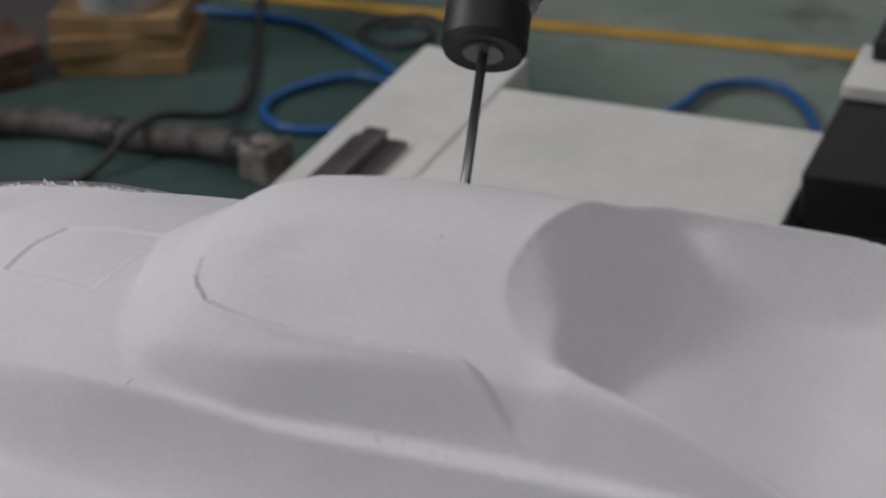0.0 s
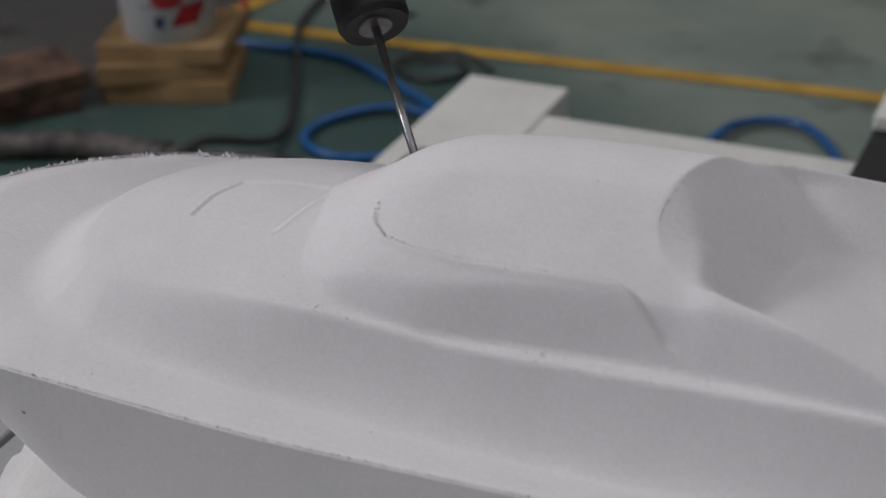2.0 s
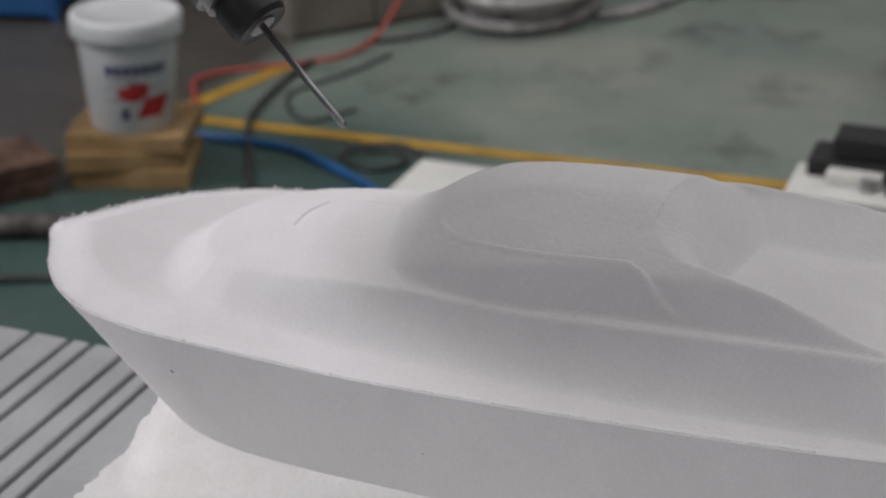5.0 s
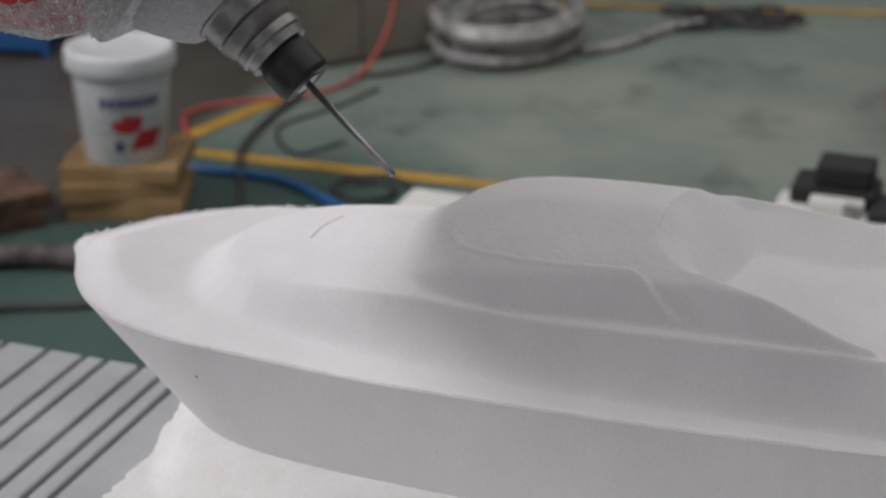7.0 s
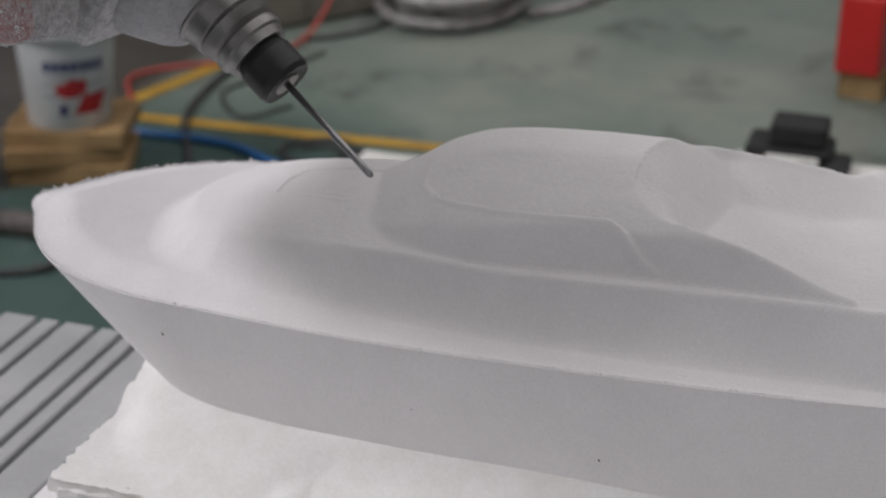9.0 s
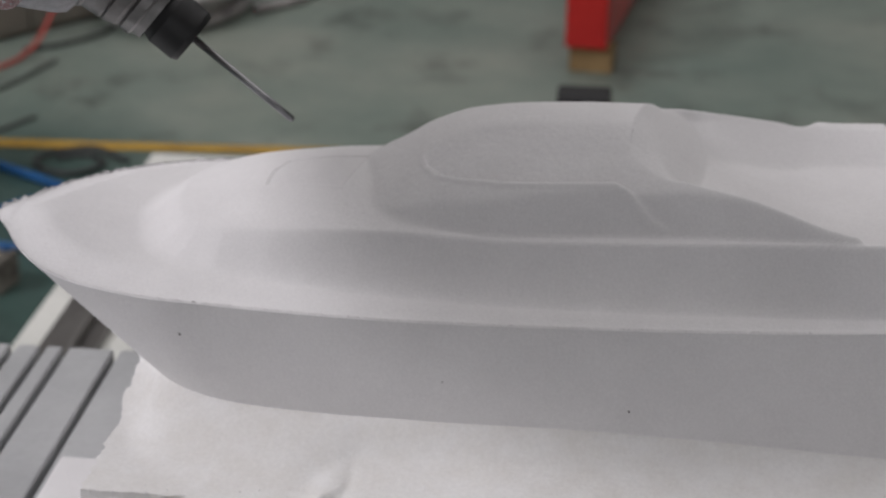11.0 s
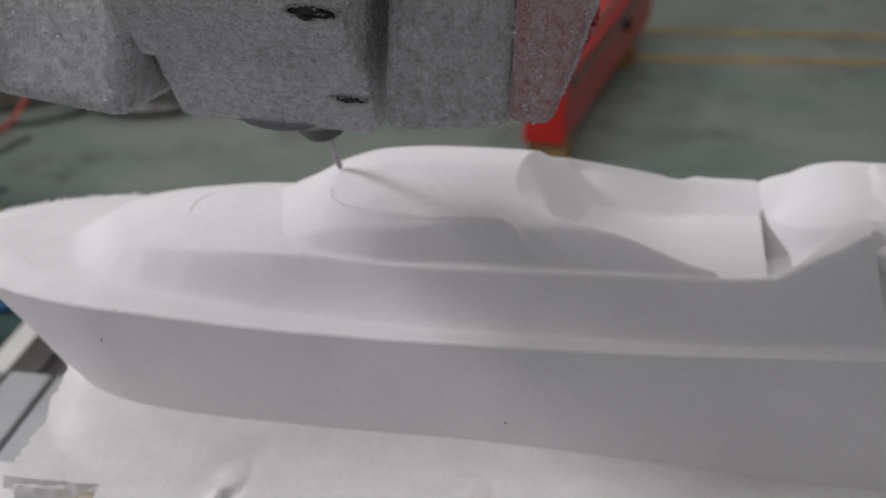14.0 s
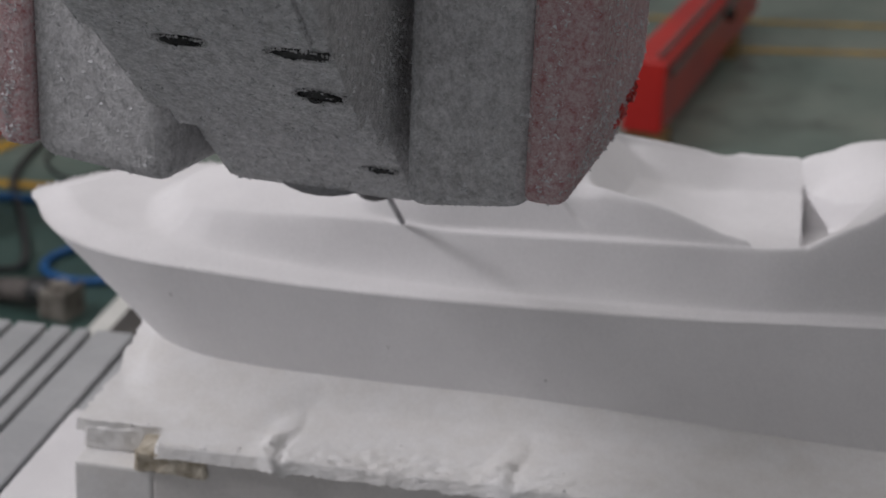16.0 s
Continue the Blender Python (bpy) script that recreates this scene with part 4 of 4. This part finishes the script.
def duct_coil():
    root = thing("coiled_duct_hose", "coil of grey corrugated extraction hose on the floor", "hose")
    rnd = random.Random(8)
    for turn in range(8):
        pts, r0 = [], 0.20 + 0.085 * rnd.random()
        ox, oy, ph = rnd.uniform(-0.025, 0.025), rnd.uniform(-0.04, 0.04), rnd.random() * 6
        lift, tip = 0.020 + 0.017 * turn, rnd.uniform(0.004, 0.016) * (turn > 0)
        for k in range(15):
            a = 2 * math.pi * k / 13 + ph
            pts.append((-1.115 + ox + r0 * 0.92 * math.cos(a), 4.50 + oy + r0 * 1.34 * math.sin(a), FLOOR + lift + tip * (1 + math.sin(a + 2 * ph))))
        part("hose_turn", tube(pts, 0.017 + 0.003 * rnd.random(), 10, 10, 0.002), COIL, root, "", True)
    loose = [(-0.83, 4.45, 0.02), (-0.70, 4.62, 0.018), (-0.62, 4.86, 0.018), (-0.5, 5.02, 0.018)]
    part("hose_end", tube([(x, y, FLOOR + z) for x, y, z in loose], 0.017, 10, 10, 0.002), COIL, root, "", True)
    return root


duct_coil()


def cabinet():
    root = thing("grey_cabinet", "grey-brown sheet metal machine cabinet on the floor", "cabinet", (-1.90, 4.11, FLOOR), 53)
    part("body", box(-0.125, 0.54, -0.288, -0.10, 0.0, 1.1, 0.008), PANEL_PALE, root)
    for x0, x1 in ((-0.115, 0.20), (0.206, 0.52)):
        door = part("door", box(x0, x1, -0.302, -0.290, 0.02, 1.06, 0.004), PANEL_PALE, root)
        part("handle", box(x0 + 0.26 if x0 < -0.1 else x0 + 0.04, x0 + 0.28 if x0 < -0.1 else x0 + 0.06, -0.322, -0.304, 0.55, 0.67, 0.004), CABLE, door, "black handle")
    return root


def machine_on_feet():
    """Underside of a machine that stands against the concrete strip, on short feet."""
    root = thing("machine_cabinet", "dark grey machine cabinet on short steel feet", "cabinet", (-2.42, 4.42, FLOOR), 20)
    part("body", box(-0.55, 0.42, -0.10, 0.5, 0.07, 0.75, 0.01), PANEL, root)
    part("front_panel", box(-0.20, 0.36, -0.114, -0.102, 0.12, 0.6, 0.004), PANEL, root)
    for x in (-0.36, -0.02, 0.32):
        part("foot", box(x - 0.03, x + 0.03, -0.09, -0.03, 0.0, 0.069, 0.004), STEEL, root, "short steel foot")
    part("upright", box(-0.33, -0.28, -0.16, -0.118, 0.0, 0.9, 0.004), PANEL_PALE, root, "pale grey square upright")
    return root


def blue_box():
    root = thing("blue_crate", "bright blue painted steel crate on the floor", "crate", (-2.915, 3.86, FLOOR), 14)
    part("body", box(-0.27, 0.25, -0.2, 0.2, 0.02, 0.46, 0.008), DRUM, root)
    part("post", box(0.252, 0.275, -0.21, -0.17, 0.0, 0.48, 0.004), DRUM, root)
    part("rim", box(-0.28, 0.28, -0.215, 0.21, 0.462, 0.485, 0.004), DRUM, root)
    return root


blue_box()
cabinet()
machine_on_feet()


# ---- milling head ----
TIP = [
    (0, 0.381, 0.05, 0.199, -78, 39), (0.5, 0.363, 0.05, 0.205, -76, 37.5), (1, 0.326, 0.05, 0.199, -73, 40), (1.5, 0.286, 0.05, 0.2, -60, 38),
    (2, 0.251, 0.05, 0.19, -47, 38), (2.5, 0.249, 0.02, 0.197, -38, 36), (3, 0.249, -0.03, 0.202, -29, 32), (3.5, 0.236, -0.045, 0.195, -25, 35),
    (4, 0.225, -0.06, 0.232, -16, 40), (4.2, 0.205, -0.065, 0.25, -16, 40), (6.3, 0.185, -0.07, 0.282, -6, 42), (6.5, 0.186, -0.07, 0.276, -7, 42),
    (7, 0.22, -0.07, 0.253, -5, 41), (7.5, 0.248, -0.07, 0.225, -10, 40), (8, 0.276, -0.075, 0.2005, -15, 36), (8.2, 0.275, -0.075, 0.198, -16, 36),
    (10.3, 0.128, -0.07, 0.24, -8, 40), (10.5, 0.134, -0.07, 0.241, -10, 40), (11, 0.157, -0.07, 0.243, 2, 40), (11.5, 0.183, -0.07, 0.245, 20, 40),
    (12, 0.208, -0.065, 0.248, 43, 41), (12.5, 0.231, -0.055, 0.245, 54, 40), (12.9, 0.248, -0.045, 0.243, 73, 40), (13.2, 0.263, -0.03, 0.238, 82, 41),
    (13.5, 0.276, -0.02, 0.24, 86, 41), (14, 0.273, -0.02, 0.221, 86, 41), (14.5, 0.284, -0.05, 0.21, 85, 41), (15, 0.294, -0.08, 0.2, 84, 41),
    (15.5, 0.297, -0.09, 0.192, 83, 41), (16, 0.298, -0.11, 0.16, 83, 41),
]
ARM = 0.36  # from the tilt axis to the tool tip


def fork_side(s, y0, y1, low, back, ahead, chamfer, flare):
    """One upright cheek of the fork, deeper ahead, with its lower outer corner taken off."""
    bm = box(-back, ahead, min(s * y0, s * y1), max(s * y0, s * y1), low, 0.56)
    for v in bm.verts:
        if v.co.z < 0:
            if abs(v.co.y) > (y0 + y1) / 2:
                v.co.z += chamfer
            else:
                v.co.y -= s * flare
            if v.co.x > 0:
                v.co.z -= 0.010
            else:
                v.co.x *= 0.92
    bmesh.ops.bevel(bm, geom=bm.edges[:], offset=0.017, segments=4, profile=0.55, affect="EDGES")
    return bm


def side_cover(s, y0, y1, low, back, ahead):
    """Outer cover of a fork cheek: flat below, then cut off steeply to its outer face."""
    bm = bmesh.new()
    prof = [(y0, low), (y0 + 0.6 * (y1 - y0), low), (y1, low + 0.075), (y1, 0.56), (y0, 0.56)]
    ends = [[bm.verts.new((x, s * y, z)) for y, z in prof] for x in (-back, ahead)]
    for k in range(5):
        bm.faces.new((ends[0][k], ends[0][(k + 1) % 5], ends[1][(k + 1) % 5], ends[1][k]))
    bm.faces.new(ends[0])
    bm.faces.new(ends[1])
    bmesh.ops.recalc_face_normals(bm, faces=bm.faces[:])
    bmesh.ops.bevel(bm, geom=bm.edges[:], offset=0.010, segments=3, profile=0.6, affect="EDGES")
    return bm


def fuzz(ob, parent, count, rnd, top=0.30):
    """Clinging foam flakes spread evenly over the lower part of a casting."""
    rng = np.random.default_rng(rnd.randrange(10**6))
    faces = [[ob.data.vertices[i].co for i in p.vertices] for p in ob.data.polygons]
    area = np.array([p.area * (min(c.z for c in f) < top) for p, f in zip(ob.data.polygons, faces)])
    reach = [min(1.0, (top - min(c.z for c in f)) / max(max(c.z for c in f) - min(c.z for c in f), 1e-6)) for f in faces]
    area = area * np.clip(reach, 0.02, 1)
    spots = []
    for pick in rng.choice(len(faces), count * 3, p=area / area.sum()):
        c = faces[pick]
        u, v = rnd.random(), rnd.random()
        q = (c[0] * (1 - u) + c[1] * u) * (1 - v) + (c[-1] * (1 - u) + c[-2] * u) * v
        if q.z < top:
            spots.append((q, 0.0004 + 0.0016 * rnd.random() ** 3.5))
            if len(spots) == count:
                break
    return crumbs("dust_coat", spots, FLAKE, parent, rnd, "", 1.5)


def flared(x0, x1, z0, z1, edge, inset=0.0):
    """A block of the spindle housing; its cheeks lean to one side towards the top."""
    bm = box(x0, x1, -0.07, 0.1, z0, z1)
    for v in bm.verts:
        h = max(v.co.z, 0.0)
        v.co.y = -0.088 - 0.07 * h + inset if v.co.y < 0 else 0.087 - 0.05 * min(h, 0.14)
    bmesh.ops.bevel(bm, geom=bm.edges[:], offset=edge, segments=2, profile=0.6, affect="EDGES")
    return bm


def milling_head():
    """A fork that hangs upright and carries the tilting spindle between its arms; its own x axis is the tool's heading."""
    root = thing("milling_head", "five-axis milling head coated in white foam dust", "milling head")
    rnd = random.Random(21)
    for s, a, b, c, low in ((-1, 0.108, 0.208, 0.258, -0.094), (1, 0.105, 0.214, 0.260, -0.104)):
        arm = part("fork_arm", fork_side(s, a, b, low, 0.085, 0.075, 0.012, 0.012 * (s > 0)), DUST_GREY, root, "dusty grey fork arm")
        cover = part("side_cover", side_cover(s, b - 0.003, c, low + 0.020, 0.0855, 0.115), DUST_RED, arm, "red cover under white dust")
        fuzz(arm, arm, 22000 if s < 0 else 9000, rnd)
        fuzz(cover, arm, 15000, rnd)
    part("fork_yoke", box(-0.14, 0.14, -0.235, 0.235, 0.55, 0.75, 0.02, 2), DUST_GREY, root)
    part("ram", box(-0.14, 0.14, -0.17, 0.17, 0.75, 2.2, 0.02, 2), DUST_WHITE, root)
    # spindle, along its own -z axis from the tilt axis
    spin = part("spindle_housing", flared(-0.076, 0.086, -0.112, 0.05, 0.012), DUST_GREY, root, "dusty grey spindle housing")
    mid = part("housing_step", flared(-0.088, 0.09, 0.022, 0.11, 0.008), DUST_GREY, spin)
    top = part("housing_top", flared(-0.104, 0.094, 0.088, 0.30, 0.008), DUST_GREY, spin)
    cap = part("housing_cap", flared(-0.109, 0.10, 0.227, 0.42, 0.003, 0.012), DUST_GREY, spin)
    for ob in (spin, mid, top, cap):
        fuzz(ob, spin, 13000, rnd, 0.34)
    # dark lenses laid on the faces imitate shade in hollows and under ledges
    for x, y, z, w, h in ((-0.1035, -0.076, 0.148, 0.018, 0.009), (-0.0750, -0.068, -0.043, 0.014, 0.006), (-0.1046, 0.010, 0.212, 0.018, 0.006), (-0.1046, -0.078, 0.212, 0.022, 0.006)):
        bm = bmesh.new()
        bmesh.ops.create_icosphere(bm, subdivisions=3, radius=1.0)
        for v in bm.verts:
            v.co = Vector((x + 0.0022 * v.co.x, y + w * v.co.y, z + h * v.co.z)) + 0.55 * h * noise.noise_vector(v.co * 2.7 + Vector((9 * z, 7, 3))) + 0.25 * h * noise.noise_vector(v.co * 7)
        ring = [(rnd.uniform(0, 6.28), rnd.uniform(0.9, 1.18)) for _ in range(220)]
        rim = [(Vector((x - 0.0012, y + 1.05 * w * r * math.cos(a), z + 1.05 * h * r * math.sin(a))), 0.0004 + 0.0010 * rnd.random() ** 2) for a, r in ring if math.sin(a) < 0.4 or r > 0.92]
        crumbs("dust_coat", rim, DUST_GREY, spin, rnd, "", 1.5)
        part("recess_shade", bm, RECESS_SHADE, spin, "flat dark lens standing in for a shaded, dusty hollow", True)
    # bare red paint at the lower front corner of the near cover
    for x, z, w, h in ((0.088, -0.040, 0.012, 0.007), (0.070, -0.046, 0.010, 0.005), (0.096, -0.022, 0.007, 0.011), (0.060, -0.030, 0.006, 0.004), (0.078, -0.022, 0.005, 0.006)):
        bm = bmesh.new()
        bmesh.ops.create_icosphere(bm, subdivisions=3, radius=1.0)
        for v in bm.verts:
            v.co = Vector((x + w * v.co.x, -0.2430 - 0.28 * (z + 0.05) + 0.003 * v.co.y, z + h * v.co.z)) + 0.5 * h * noise.noise_vector(v.co * 2.3 + Vector((40 * x, 3, 9)))
        part("bare_paint", bm, RED_PAINT, root, "red paint rubbed bare of dust", True)
    part("neck", lathe([(0.042, -0.156), (0.051, -0.154), (0.058, -0.146), (0.070, -0.126), (0.084, -0.10)], 40), DUST_WHITE, spin, "dusty white neck", True)
    part("nose", lathe([(0.029, -0.214), (0.030, -0.206), (0.033, -0.204), (0.033, -0.196), (0.031, -0.194), (0.034, -0.190), (0.037, -0.180), (0.035, -0.178), (0.037, -0.176), (0.039, -0.160), (0.041, -0.158), (0.041, -0.148)], 72), STEEL_SATIN, spin, "turned steel spindle nose")
    nut = part("collet_nut", lathe([(0.0165, -0.249), (0.0235, -0.250), (0.0258, -0.245), (0.0258, -0.222), (0.0245, -0.219), (0.023, -0.214)], 72), NUT, spin, "black collet nut")
    part("collet", lathe([(0.004, -0.2505), (0.012, -0.2505), (0.013, -0.248)], 32), STEEL, nut, "steel collet face")
    part("tool", lathe([(0.0012, -0.36), (0.0026, -0.3585), (0.003, -0.356), (0.003, -0.245)], 16), CARBIDE, spin, "slim carbide end mill", True)
    return root, spin


def motions():
    root, spin = milling_head()
    fork, tilt = [], []
    for t, x, y, z, az, down in TIP:
        a, b = radians(az), radians(down)
        u = Vector((math.cos(a) * math.cos(b), math.sin(a) * math.cos(b), -math.sin(b)))
        p = Vector((x, y, z)) - ARM * u
        fork.append((t, pose(*p, 0, 0, az)))
        tilt.append((t, pose(0, 0, 0, 0, -(90 - down), 0)))
    walk(root, fork)
    walk(spin, tilt)


motions()
